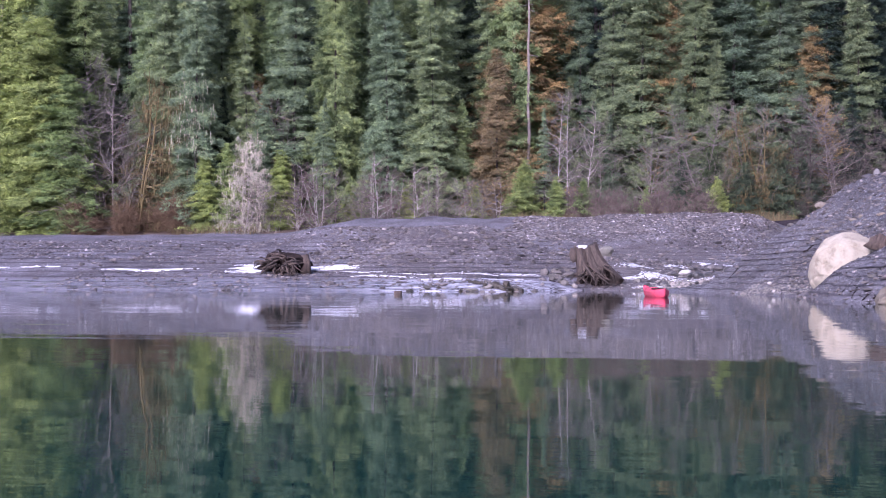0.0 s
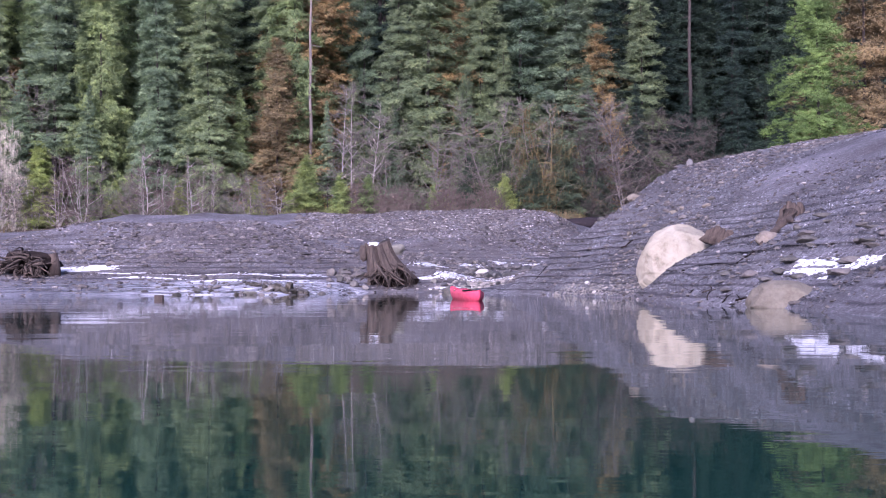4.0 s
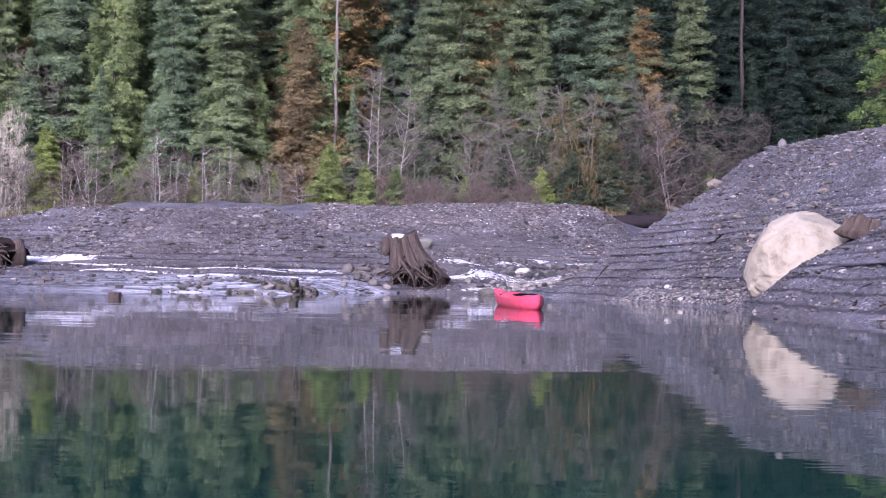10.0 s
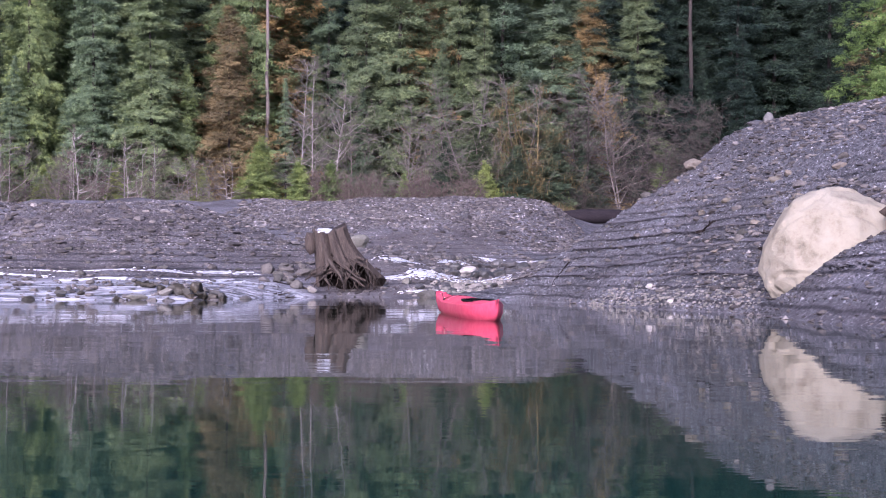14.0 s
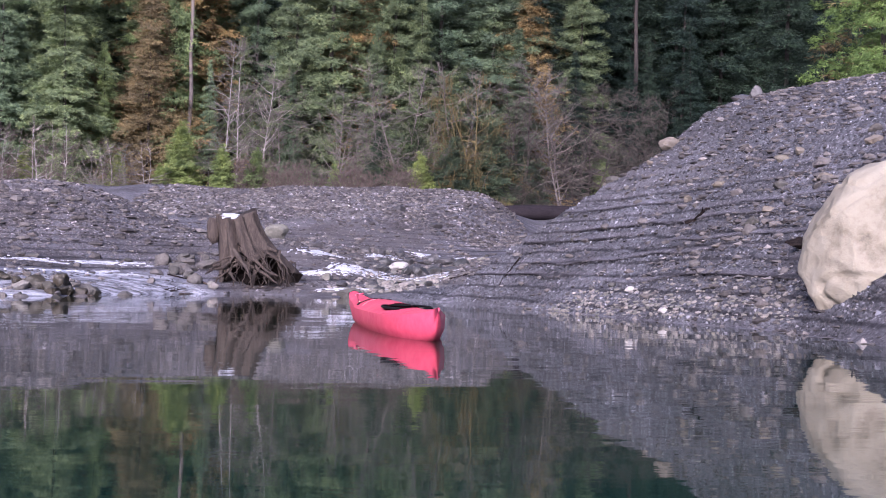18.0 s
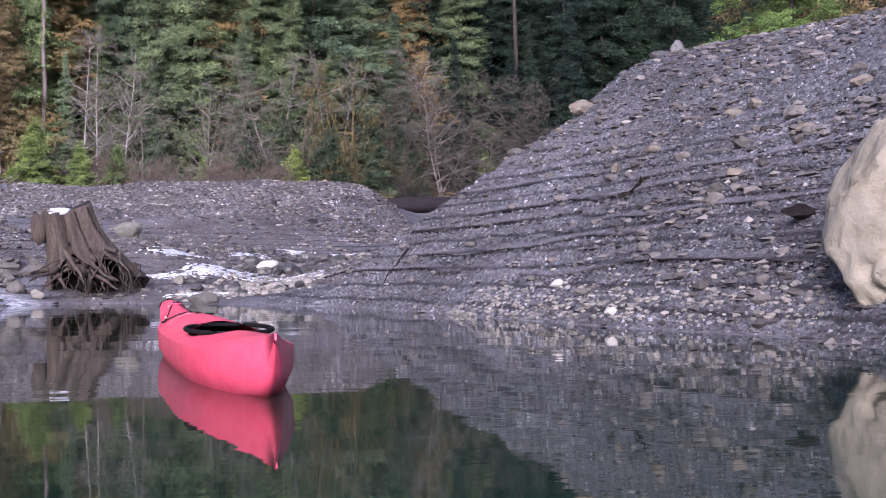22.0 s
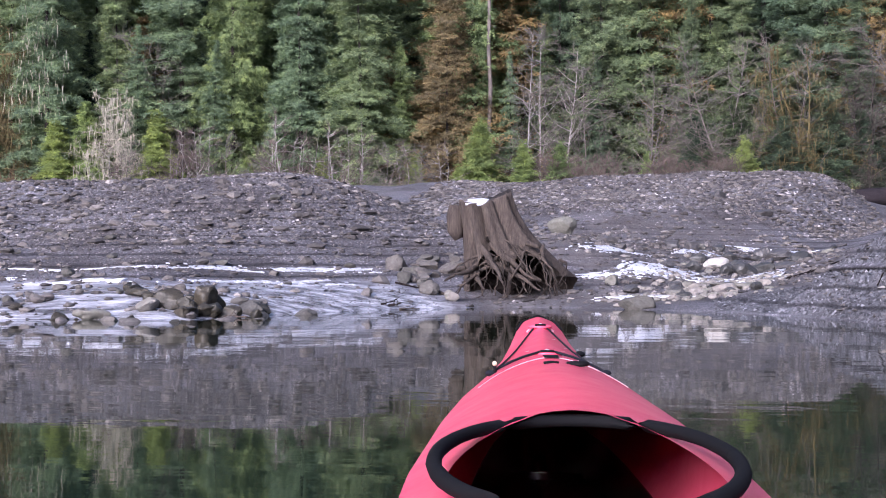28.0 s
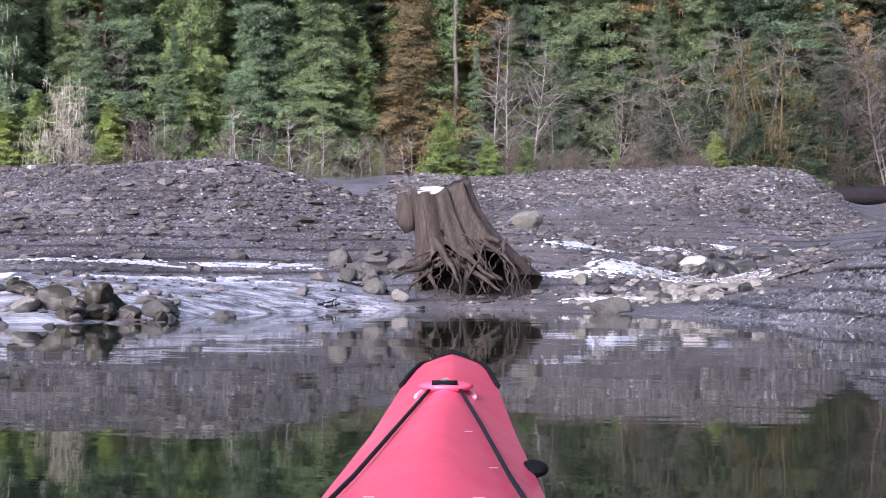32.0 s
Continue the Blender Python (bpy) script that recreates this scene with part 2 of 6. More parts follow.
def foliage(name, dark, mid, light):
    """Needle sprays: each spray and each tree has its own tone."""
    m, nt, b = nodes_of(name)
    g = nt.nodes.new("ShaderNodeNewGeometry")
    calm = [tuple(0.3 * a + 0.7 * m for a, m in zip(end, mid)) for end in (dark, light)]
    c = ramp(nt, g.outputs["Random Per Island"], [(0.0, calm[0]), (0.5, mid), (1.0, calm[1])]).outputs[0]
    o = nt.nodes.new("ShaderNodeObjectInfo")
    v = ramp(nt, o.outputs["Random"], [(0, (0.70, 0.78, 0.84)), (0.35, (0.9, 0.93, 0.97)), (0.65, (1.05, 1.02, 0.92)), (1, (1.10, 1.07, 0.92))]).outputs[0]
    clump = add(nt, "ShaderNodeTexNoise", Scale=0.42, Detail=3.0, Roughness=0.6)
    nt.links.new(coords(nt), clump.inputs["Vector"])
    tuft = ramp(nt, clump.outputs[0], [(0.32, (0.62, 0.64, 0.68)), (0.5, (0.95, 0.95, 0.95)), (0.68, (1.4, 1.36, 1.25))]).outputs[0]
    fleck = add(nt, "ShaderNodeTexNoise", Scale=1.7, Detail=2.0)
    nt.links.new(coords(nt), fleck.inputs["Vector"])
    small = ramp(nt, fleck.outputs[0], [(0.35, (0.72, 0.74, 0.78)), (0.65, (1.25, 1.22, 1.15))]).outputs[0]
    tone = mix(nt, 1.0, mix(nt, 1.0, c, v, "MULTIPLY"), mix(nt, 1.0, tuft, small, "MULTIPLY"), "MULTIPLY")
    nt.links.new(tone, b.inputs["Base Color"])
    b.inputs["Roughness"].default_value = 0.7
    b.inputs["Specular IOR Level"].default_value = 0.25
    # needles let some light through
    thin = nt.nodes.new("ShaderNodeBsdfTranslucent")
    nt.links.new(tone, thin.inputs["Color"])
    both = nt.nodes.new("ShaderNodeMixShader")
    both.inputs[0].default_value = 0.15
    nt.links.new(b.outputs[0], both.inputs[1])
    nt.links.new(thin.outputs[0], both.inputs[2])
    nt.links.new(both.outputs[0], nt.nodes["Material Output"].inputs["Surface"])
    return m


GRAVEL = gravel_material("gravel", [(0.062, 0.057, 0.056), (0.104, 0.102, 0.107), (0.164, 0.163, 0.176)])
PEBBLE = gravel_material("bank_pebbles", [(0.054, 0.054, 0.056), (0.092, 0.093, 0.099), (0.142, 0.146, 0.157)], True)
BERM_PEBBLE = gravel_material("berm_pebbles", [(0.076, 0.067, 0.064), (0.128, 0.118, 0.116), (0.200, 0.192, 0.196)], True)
WATER = water_material()
STONE = textured("river_stone", [(0.3, (0.075, 0.064, 0.058)), (0.5, (0.135, 0.121, 0.115)), (0.75, (0.22, 0.203, 0.195))], 3.0, island=0.7, per_object=0.3, flecks=True)
ROCK = textured("weathered_rock", [(0.3, (0.06, 0.052, 0.047)), (0.5, (0.115, 0.101, 0.093)), (0.75, (0.19, 0.172, 0.16))], 3.0, per_object=0.45)
PALE_STONE = textured("pale_stone", [(0.3, (0.16, 0.14, 0.12)), (0.55, (0.25, 0.225, 0.20)), (0.8, (0.37, 0.345, 0.315))], 2.0, island=0.45)
WHITE_STONE = textured("white_quartz_stone", [(0.3, (0.24, 0.225, 0.20)), (0.7, (0.44, 0.42, 0.385))], 3.0)
TAN_STONE = textured("tan_stone", [(0.3, (0.10, 0.080, 0.060)), (0.5, (0.175, 0.147, 0.115)), (0.75, (0.25, 0.22, 0.18))], 2.0, bump=0.5, depth=0.05, per_object=0.3)
GRANITE = textured("pale_granite", [(0.33, (0.095, 0.078, 0.054)), (0.42, (0.20, 0.176, 0.127)), (0.50, (0.268, 0.240, 0.177)), (0.72, (0.335, 0.309, 0.240))], 0.6, fine=5, bump=0.7, depth=0.12)
MOSSY_STONE = textured("mossy_stone", [(0.3, (0.014, 0.012, 0.008)), (0.5, (0.040, 0.033, 0.022)), (0.75, (0.085, 0.074, 0.054))], 4.0, rough=0.5, per_object=0.4)
BROWN_WOOD = textured("brown_rotten_wood", [(0.3, (0.014, 0.010, 0.008)), (0.5, (0.048, 0.035, 0.027)), (0.75, (0.105, 0.080, 0.063))], 2.0, stretch=(3, 3, 0.35), bump=0.7, depth=0.05)
WOOD = textured("weathered_wood", [(0.3, (0.010, 0.007, 0.005)), (0.5, (0.043, 0.032, 0.025)), (0.75, (0.100, 0.079, 0.063))], 1.6, stretch=(3, 3, 0.35), bump=0.7, depth=0.06)
DARK_WOOD = textured("wet_dark_wood", [(0.3, (0.004, 0.003, 0.003)), (0.5, (0.012, 0.009, 0.008)), (0.75, (0.034, 0.025, 0.021))], 2.0, stretch=(0.4, 3, 3), bump=0.8, depth=0.06, specular=0.12)
BARK = textured("conifer_bark", [(0.3, (0.022, 0.017, 0.015)), (0.55, (0.052, 0.041, 0.036)), (0.8, (0.10, 0.082, 0.073))], 1.0, stretch=(4, 4, 0.5), per_object=0.4)
ALDER = textured("alder_bark", [(0.3, (0.12, 0.106, 0.095)), (0.5, (0.27, 0.252, 0.23)), (0.75, (0.47, 0.45, 0.415))], 1.5, stretch=(2, 2, 0.6))
GREY_BARK = textured("grey_branch_bark", [(0.3, (0.095, 0.080, 0.070)), (0.7, (0.225, 0.200, 0.180))], 1.5, stretch=(2, 2, 0.6), bump=0)
TWIG = textured("bare_twigs", [(0.3, (0.105, 0.091, 0.077)), (0.7, (0.215, 0.190, 0.165))], 1.0, bump=0, island=0.4)
UMBER_TWIG = textured("dark_bare_twigs", [(0.3, (0.050, 0.042, 0.035)), (0.7, (0.110, 0.094, 0.080))], 1.0, bump=0, island=0.4)
RED_TWIG = textured("red_brown_twigs", [(0.3, (0.084, 0.064, 0.053)), (0.7, (0.175, 0.135, 0.115))], 1.0, bump=0, island=0.4)
MOSS_TWIG = textured("mossy_branches", [(0.3, (0.070, 0.054, 0.022)), (0.7, (0.165, 0.126, 0.048))], 1.0, bump=0, island=0.4)
LICHEN = textured("pale_lichen", [(0.3, (0.30, 0.27, 0.20)), (0.7, (0.52, 0.48, 0.38))], 1.0, bump=0, island=0.3)
FERN = textured("dead_ferns", [(0.3, (0.075, 0.047, 0.026)), (0.7, (0.17, 0.110, 0.062))], 1.0, bump=0, island=0.4)
WET_ROCK = textured("wet_creek_rock", [(0.3, (0.030, 0.027, 0.026)), (0.5, (0.066, 0.061, 0.060)), (0.75, (0.12, 0.112, 0.110))], 3.0, rough=0.45, per_object=0.4)
SNAG = textured("bleached_snag", [(0.3, (0.09, 0.074, 0.064)), (0.7, (0.20, 0.172, 0.152))], 1.0, stretch=(3, 3, 0.4))
HOLLOW_SHADE = textured("black_hollow_shade", [(0.3, (0.004, 0.003, 0.003)), (0.7, (0.016, 0.012, 0.010))], 3.0, specular=0.1)
SOIL = textured("forest_soil", [(0.3, (0.035, 0.025, 0.018)), (0.6, (0.09, 0.06, 0.04)), (0.8, (0.14, 0.095, 0.06))], 0.5)
ICE = textured("frost_and_ice", [(0.36, (0.30, 0.31, 0.35)), (0.64, (0.74, 0.75, 0.79))], 3.0, rough=0.5, depth=0.03)
GRASS = textured("dry_grass", [(0.3, (0.10, 0.076, 0.036)), (0.7, (0.205, 0.160, 0.080))], 1.0, bump=0, island=0.4)
CEDAR = foliage("cedar_foliage", (0.113, 0.151, 0.063), (0.205, 0.275, 0.114), (0.297, 0.399, 0.165))
BRIGHT = foliage("sunny_green_foliage", (0.127, 0.165, 0.055), (0.23, 0.3, 0.1), (0.334, 0.435, 0.145))
FIR = foliage("fir_foliage", (0.108, 0.145, 0.077), (0.196, 0.264, 0.14), (0.284, 0.383, 0.203))
# fir copy darkened so the wood's deep shade sits in its colour
DEEP_SHADE_FIR = foliage("shade_painted_fir_foliage", (0.015, 0.028, 0.019), (0.028, 0.05, 0.034), (0.041, 0.072, 0.049))
NEAR_GREEN = foliage("yellow_green_foliage", (0.105, 0.149, 0.04), (0.19, 0.27, 0.072), (0.275, 0.392, 0.104))
# duller fir copies: shade behind the alders and near the ground painted in
SHADE_FIR = foliage("half_shade_fir_foliage", (0.077, 0.105, 0.058), (0.14, 0.19, 0.105), (0.203, 0.275, 0.152))
UNDER_FIR = foliage("undergrowth_shade_fir_foliage", (0.040, 0.058, 0.033), (0.074, 0.106, 0.060), (0.107, 0.154, 0.087))
RUST = foliage("rusty_cedar_foliage", (0.129, 0.098, 0.047), (0.235, 0.178, 0.086), (0.341, 0.258, 0.125))


# ---------------------------------------------------------------- mesh helpers
def mesh_of(name, verts, faces, material, smooth=False):
    me = bpy.data.meshes.new(name)
    me.from_pydata([tuple(v) for v in verts], [], faces)
    me.materials.append(material)
    if smooth:
        me.polygons.foreach_set("use_smooth", [True] * len(me.polygons))
    me.update()
    return me


def part(name, bm, material=None, parent=None, label=""):
    """Links a bmesh, or a finished mesh, as one mesh object under its thing."""
    if isinstance(bm, bpy.types.Mesh):
        me = bm
    else:
        me = bpy.data.meshes.new(name)
        bm.normal_update()
        bm.to_mesh(me)
        bm.free()
        me.materials.append(material)
    ob = new(name, me)
    if parent:
        ob.parent = parent
    return tagged(ob, label)


def empty(name, x, y, z, rz=0.0):
    ob = new(name)
    ob.matrix_world = pose(x, y, z, 0, 0, rz)
    return ob


class Soup:
    """Collects vertices and faces for one mesh."""

    def __init__(self):
        self.v, self.f = [], []

    def add(self, verts, faces):
        n = len(self.v)
        self.v += [tuple(p) for p in verts]
        self.f += [tuple(i + n for i in face) for face in faces]

    def tube(self, points, radii, sides=6, cap=True, flat=1.0, wobble=0.0, rng=random):
        rings, n = [], len(self.v)
        pts = [Vector(p) for p in points]
        for i, p in enumerate(pts):
            d = (pts[min(i + 1, len(pts) - 1)] - pts[max(i - 1, 0)]).normalized()
            a = d.orthogonal().normalized() if abs(d.z) < 0.9 else Vector((1, 0, 0))
            a = (a - d * a.dot(d)).normalized()
            c = d.cross(a)
            for k in range(sides):
                w = 2 * math.pi * k / sides
                r = radii[i] * (1 + (rng.uniform(-wobble, wobble) if wobble else 0))
                self.v.append(tuple(p + a * (r * math.cos(w)) + c * (r * flat * math.sin(w))))
        for i in range(len(pts) - 1):
            for k in range(sides):
                k2 = (k + 1) % sides
                self.f.append((n + i * sides + k, n + i * sides + k2, n + (i + 1) * sides + k2, n + (i + 1) * sides + k))
        if cap:
            self.f.append(tuple(n + k for k in reversed(range(sides))))
            self.f.append(tuple(n + (len(pts) - 1) * sides + k for k in range(sides)))

    def mesh(self, name, material, smooth=False):
        return mesh_of(name, self.v, self.f, material, smooth)


# ---------------------------------------------------------------- ground
SHORE = [(-900, 70), (-120, 66), (-60, 63), (-30, 61), (-20, 60.4), (-14, 60.4), (-10, 60.0), (-8.6, 59.3), (-8.0, 59.5), (-7.75, 61.6), (-7.2, 64.0), (-6.5, 66.0),
         (-5.6, 67.4), (-4.4, 68.8), (-3.0, 68.3), (-1.4, 66.4), (0.8, 63.4), (2.0, 60.0), (2.7, 56.5), (3.2, 53.0), (3.9, 49.0), (4.5, 46.6), (4.5, 42.0), (4.6, 36.5),
         (5.35, 34.2), (5.75, 32.6), (5.75, 30.6), (5.5, 28.0), (5.7, 20.0), (7.0, 0.0), (12.0, -40.0), (60.0, -200.0), (60.0, -900.0)]
CREEK = [(-0.6, 66), (0.5, 72), (1.6, 80), (4.5, 92), (11.2, 108), (14.5, 130), (15.0, 160)]


def to_line(x, y, line):
    """Distance to a polyline, and the side (positive: to its left)."""
    best = np.full(x.shape, 1e9)
    side = np.zeros(x.shape)
    for (ax, ay), (bx, by) in zip(line, line[1:]):
        dx, dy = bx - ax, by - ay
        u = np.clip(((x - ax) * dx + (y - ay) * dy) / (dx * dx + dy * dy), 0, 1)
        d = np.hypot(x - ax - u * dx, y - ay - u * dy)
        s = dx * (y - ay) - dy * (x - ax)
        side = np.where(d < best - 1e-6, np.sign(s), side)
        best = np.minimum(best, d)
    return best, side


def inside(x, y, ring):
    """True where a point lies within a closed line."""
    odd = np.zeros(x.shape, bool)
    for (ax, ay), (bx, by) in zip(ring, ring[1:] + ring[:1]):
        if ay != by:
            odd ^= ((ay > y) != (by > y)) & (x < (bx - ax) * (y - ay) / (by - ay) + ax)
    return odd


def fade(v, a, b):
    u = np.clip((v - a) / (b - a), 0, 1)
    return u * u * (3 - 2 * u)


def soft_min(a, b, k):
    low = np.minimum(a, b)
    return low - np.log1p(np.exp(-np.clip(np.abs(a - b) / k, 0, 60))) * k


WAVES = np.random.RandomState(7)
LUMPS = [(WAVES.uniform(0.15, 2.6), WAVES.uniform(0, 6.283), WAVES.uniform(0, 6.283)) for _ in range(26)]


def lumps(x, y):
    z = 0 * x
    for k, a, p in LUMPS:
        z = z + np.sin(k * (x * math.cos(a) + y * math.sin(a)) + p) / (1 + 2.2 * k)
    return z / 5


def bank_foot(y):
    """Where the tall bank meets the water."""
    return np.interp(y, [-40, 0, 20, 28, 32.6, 36.5, 42, 46.6, 49, 53, 56.5, 60, 63.4, 68, 90], [12, 7, 5.7, 5.55, 5.8, 4.65, 4.55, 4.75, 3.95, 3.25, 2.75, 2.05, 0.95, 0.6, 0.2])


def ground_z(x, y, rough=True):
    x, y = np.asarray(x, float), np.asarray(y, float)
    d, side = to_line(x, y, SHORE)
    sd = d * np.where(inside(x, y, SHORE + [(3000, -900), (3000, 3000), (-3000, 3000), (-3000, 70)]), 1, -1)
    lump = lumps(x, y)
    # the flats and the rise towards the wood
    rise = np.interp(y, [56, 62, 66, 70, 75, 80, 90, 98, 111, 140, 165, 180, 420, 2000], [0.0, 0.5, 1.0, 1.45, 1.72, 1.92, 2.35, 3.95, 6.3, 6.7, 8.6, 16, 190, 260])
    left = np.interp(y, [56, 66, 80, 111, 140, 165, 180, 420, 2000], [0.0, 1.5, 2.8, 4.8, 5.4, 8.6, 16, 190, 260])
    rise = left + (rise - left) * fade(x, -38, -27)
    # the long berm on the near side of the wood
    berm = 2.2 * np.exp(-((y - 80.5) / 6.0) ** 2) * fade(x, -34, -22) * (1 - fade(x, -13.0, -5.2))
    middle = 0.3 * np.exp(-((y - 112) / 7) ** 2) * fade(x, -9, 0) * (1 - fade(x, 6.5, 11.0))
    land = rise + berm + middle + 0.35 * lump
    cd, _ = to_line(x, y, CREEK)
    bed = np.interp(y, [62, 72, 80, 92, 108, 130, 160], [0.02, 0.35, 0.75, 1.7, 3.6, 5.6, 8.0])
    gully = np.exp(-(cd / np.interp(y, [92, 106], [3.2, 2.6])) ** 2) * fade(y, 60, 68) * (1 - fade(y, 140, 160))
    land = land * (1 - gully) + np.minimum(land, bed) * gully
    low = soft_min(land, np.where(x < -4.5, 0.22, 0.14) * sd + 0.28 * np.clip(sd - 6.5, 0, None) + 0.02, 0.15)
    # the tall gravel bank on the other side of the creek
    xs = bank_foot(y)
    s = x - xs
    steep = np.interp(y, [20, 42, 47, 56, 60, 63], [0.45, 0.62, 0.70, 0.72, 0.77, 0.80])
    bank = 7.6 * np.tanh(np.clip(s, 0, None) * steep / 7.6)
    crest_y = np.interp(x, [0, 4, 7, 10, 17.5, 40], [62.6, 62.2, 61.6, 63.6, 67.0, 78.0])
    bank = bank + 0.35 * np.exp(-((x - 8.5) / 2.2) ** 2 - ((y - 62.8) / 2.5) ** 2) - 0.75 * np.clip(y - crest_y, 0, None) + 0.07 * lump * np.clip(s, 0, 1)
    bank = bank + 0.22 * np.exp(-((x - 5.9) / 0.8) ** 2 - ((y - 44.5) / 0.9) ** 2)
    # narrow strand terraces left by the falling water
    drift = 0.30 * lump + 0.16 * np.sin(0.21 * y + 0.4 * x)
    u = (bank + drift) / 0.28
    step = (u - np.floor(u))
    terrace = 0.28 * (np.floor(u) + np.clip(step * 1.9 - 0.45, 0, 1)) - drift
    band = fade(bank, 0.35, 0.7) * (1 - fade(bank, 3.2, 4.6)) * (0.55 + 0.45 * np.sin(0.31 * y + 1.3 * np.floor(u)))
    bank = bank + (terrace - bank) * np.clip(band, 0, 1) * (0.25 + 0.7 * fade(y, 49, 54))
    z = np.maximum(low, np.where(s > 0, bank, -1)) if rough else np.maximum(low, bank)
    z = np.where((sd > 0) & (y < crest_y) & (s > 0), np.maximum(z, bank), z)
    # strand lines on the berm
    w = z / 0.3
    t2 = 0.3 * (np.floor(w) + np.clip((w - np.floor(w)) * 1.9 - 0.45, 0, 1))
    z = np.where((x < -4) & (z > 0.9) & (z < 3.0) & (y < 86), z + (t2 - z) * 0.5, z)
    floor = -0.02 - 0.16 * d
    z = np.where(sd > 0, np.maximum(z, 0.012 * sd + 0.0), np.maximum(floor, -4))
    # hills round the rest of the lake
    far = np.hypot(x, y - 40)
    z = z + np.where((y < -60) | (np.abs(x) > 160), fade(far, 260, 900) * 170, 0)
    return z


def gz(x, y):
    return float(ground_z(np.array([x]), np.array([y]))[0])


def axis(parts):
    out = []
    for a, b, step in parts:
        out += list(np.arange(a, b - 1e-6, step))
    return np.array(out + [parts[-1][1]])


gx = axis([(-1500, -300, 150), (-300, -80, 20), (-80, -30, 2.0), (-30, -15, 0.4), (-15, 1.6, 0.16), (1.6, 8.5, 0.032), (8.5, 11, 0.06), (11, 20, 0.25), (20, 80, 3.0), (80, 300, 20), (300, 1500, 150)])
gy = axis([(-1500, -300, 150), (-300, 0, 30), (0, 24, 2), (24, 44, 0.25), (44, 64, 0.14), (64, 76, 0.16), (76, 96, 0.3), (96, 130, 0.8), (130, 180, 2.5), (180, 420, 20), (420, 1500, 180)])
mx, my = np.meshgrid(gx, gy)
# let the grid run along the foot of the bank, so that its ledges stay clean
mx = mx + np.clip(bank_foot(my) - 4.5, -3.6, 1.0) * fade(mx, -4.5, 1.6) * (1 - fade(mx, 12, 30)) * fade(my, 10, 26) * (1 - fade(my, 90, 120))
mz = ground_z(mx, my)
nx, ny = len(gx), len(gy)
# the falling water has undercut the bank in low ledges
tilt = 0.30 * lumps(mx, my) + 0.16 * np.sin(0.21 * my + 0.4 * mx)
ledge = ((mz + tilt) / 0.28) % 1.0
cut = np.interp(ledge, [0.0, 0.22, 0.34, 0.6, 1.0], [0.13, 0.10, -0.08, -0.035, 0.07])
run = np.clip(1.3 * np.sin(0.33 * my + 2.1 * np.floor((mz + tilt) / 0.28)) + 0.6, 0, 1)
on_bank = fade(mx - bank_foot(my), 0.2, 0.6) * (1 - 0.75 * fade(mx - bank_foot(my), 2.5, 4.5)) * (1 - fade(mx, 9.5, 11.5)) * fade(my, 30, 36) * (1 - fade(my, 62, 64)) * fade(mz, 0.4, 0.7) * (1 - fade(mz, 3.4, 4.8))
shift = cut * run * on_bank
mx = mx + shift
verts = np.stack([mx.ravel(), my.ravel(), mz.ravel()], 1)
ids = np.arange(nx * ny).reshape(ny, nx)
quads = np.stack([ids[:-1, :-1], ids[:-1, 1:], ids[1:, 1:], ids[1:, :-1]], -1).reshape(-1, 4)
me = bpy.data.meshes.new("ground")
me.vertices.add(len(verts))
me.vertices.foreach_set("co", verts.ravel())
me.loops.add(quads.size)
me.loops.foreach_set("vertex_index", quads.ravel())
me.polygons.add(len(quads))
me.polygons.foreach_set("loop_start", np.arange(0, quads.size, 4))
me.polygons.foreach_set("loop_total", np.full(len(quads), 4))
me.materials.append(GRAVEL)
me.materials.append(SOIL)
qy = verts[quads[:, 0], 1]
qx = verts[quads[:, 0], 0]
me.polygons.foreach_set("material_index", ((qy > 146 + 4 * np.sin(qx * 0.3)) | (np.abs(qx) > 160) | (qy < -60)).astype(np.int32))
me.polygons.foreach_set("use_smooth", np.ones(len(quads), bool))
me.update(calc_edges=True)
ground = tagged(new("ground", me), "grey gravel and silt shore of a drawn-down lake", "ground", kind="structure")

water = part("water", mesh_of("water", [(-1400, -1400, 0), (1400, -1400, 0), (1400, 90, 0), (-1400, 90, 0)], [(0, 1, 2, 3)], WATER))
tagged(water, "still dark green lake water mirroring the shore", "water", kind="structure")

# ---------------------------------------------------------------- trees
def sliver(soup, p, way, length, width, rng):
    """One pointed needle spray."""
    d = way.normalized()
    side = d.cross(Vector((rng.uniform(-1, 1), rng.uniform(-1, 1), rng.uniform(-0.4, 1))))
    if side.length < 0.01:
        side = Vector((1, 0, 0))
    side = side.normalized() * width
    n = len(soup.v)
    soup.v += [tuple(p + side), tuple(p + d * length), tuple(p - side)]
    soup.f.append((n, n + 1, n + 2))


def spray_mesh(name, points, ways, lengths, widths, material, rs):
    """Many pointed needle sprays in one mesh, lying like shingles that face outwards and up."""
    out = points * np.array((1, 1, 0))
    up = rs.normal(0, 0.35, points.shape) + np.array((0, 0, 0.45)) + 0.8 * out / (np.linalg.norm(out, axis=1, keepdims=True) + 0.3)
    d = ways / np.linalg.norm(ways, axis=1, keepdims=True)
    side = np.cross(d, up)
    side = side / (np.linalg.norm(side, axis=1, keepdims=True) + 1e-9) * widths[:, None]
    v = np.stack([points + side, points + d * lengths[:, None], points - side], 1)
    n = len(points)
    me = bpy.data.meshes.new(name)
    me.vertices.add(n * 3)
    me.vertices.foreach_set("co", v.ravel())
    me.loops.add(n * 3)
    me.loops.foreach_set("vertex_index", np.arange(n * 3))
    me.polygons.add(n)
    me.polygons.foreach_set("loop_start", np.arange(0, n * 3, 3))
    me.polygons.foreach_set("loop_total", np.full(n, 3))
    me.materials.append(material)
    me.update(calc_edges=True)
    return me


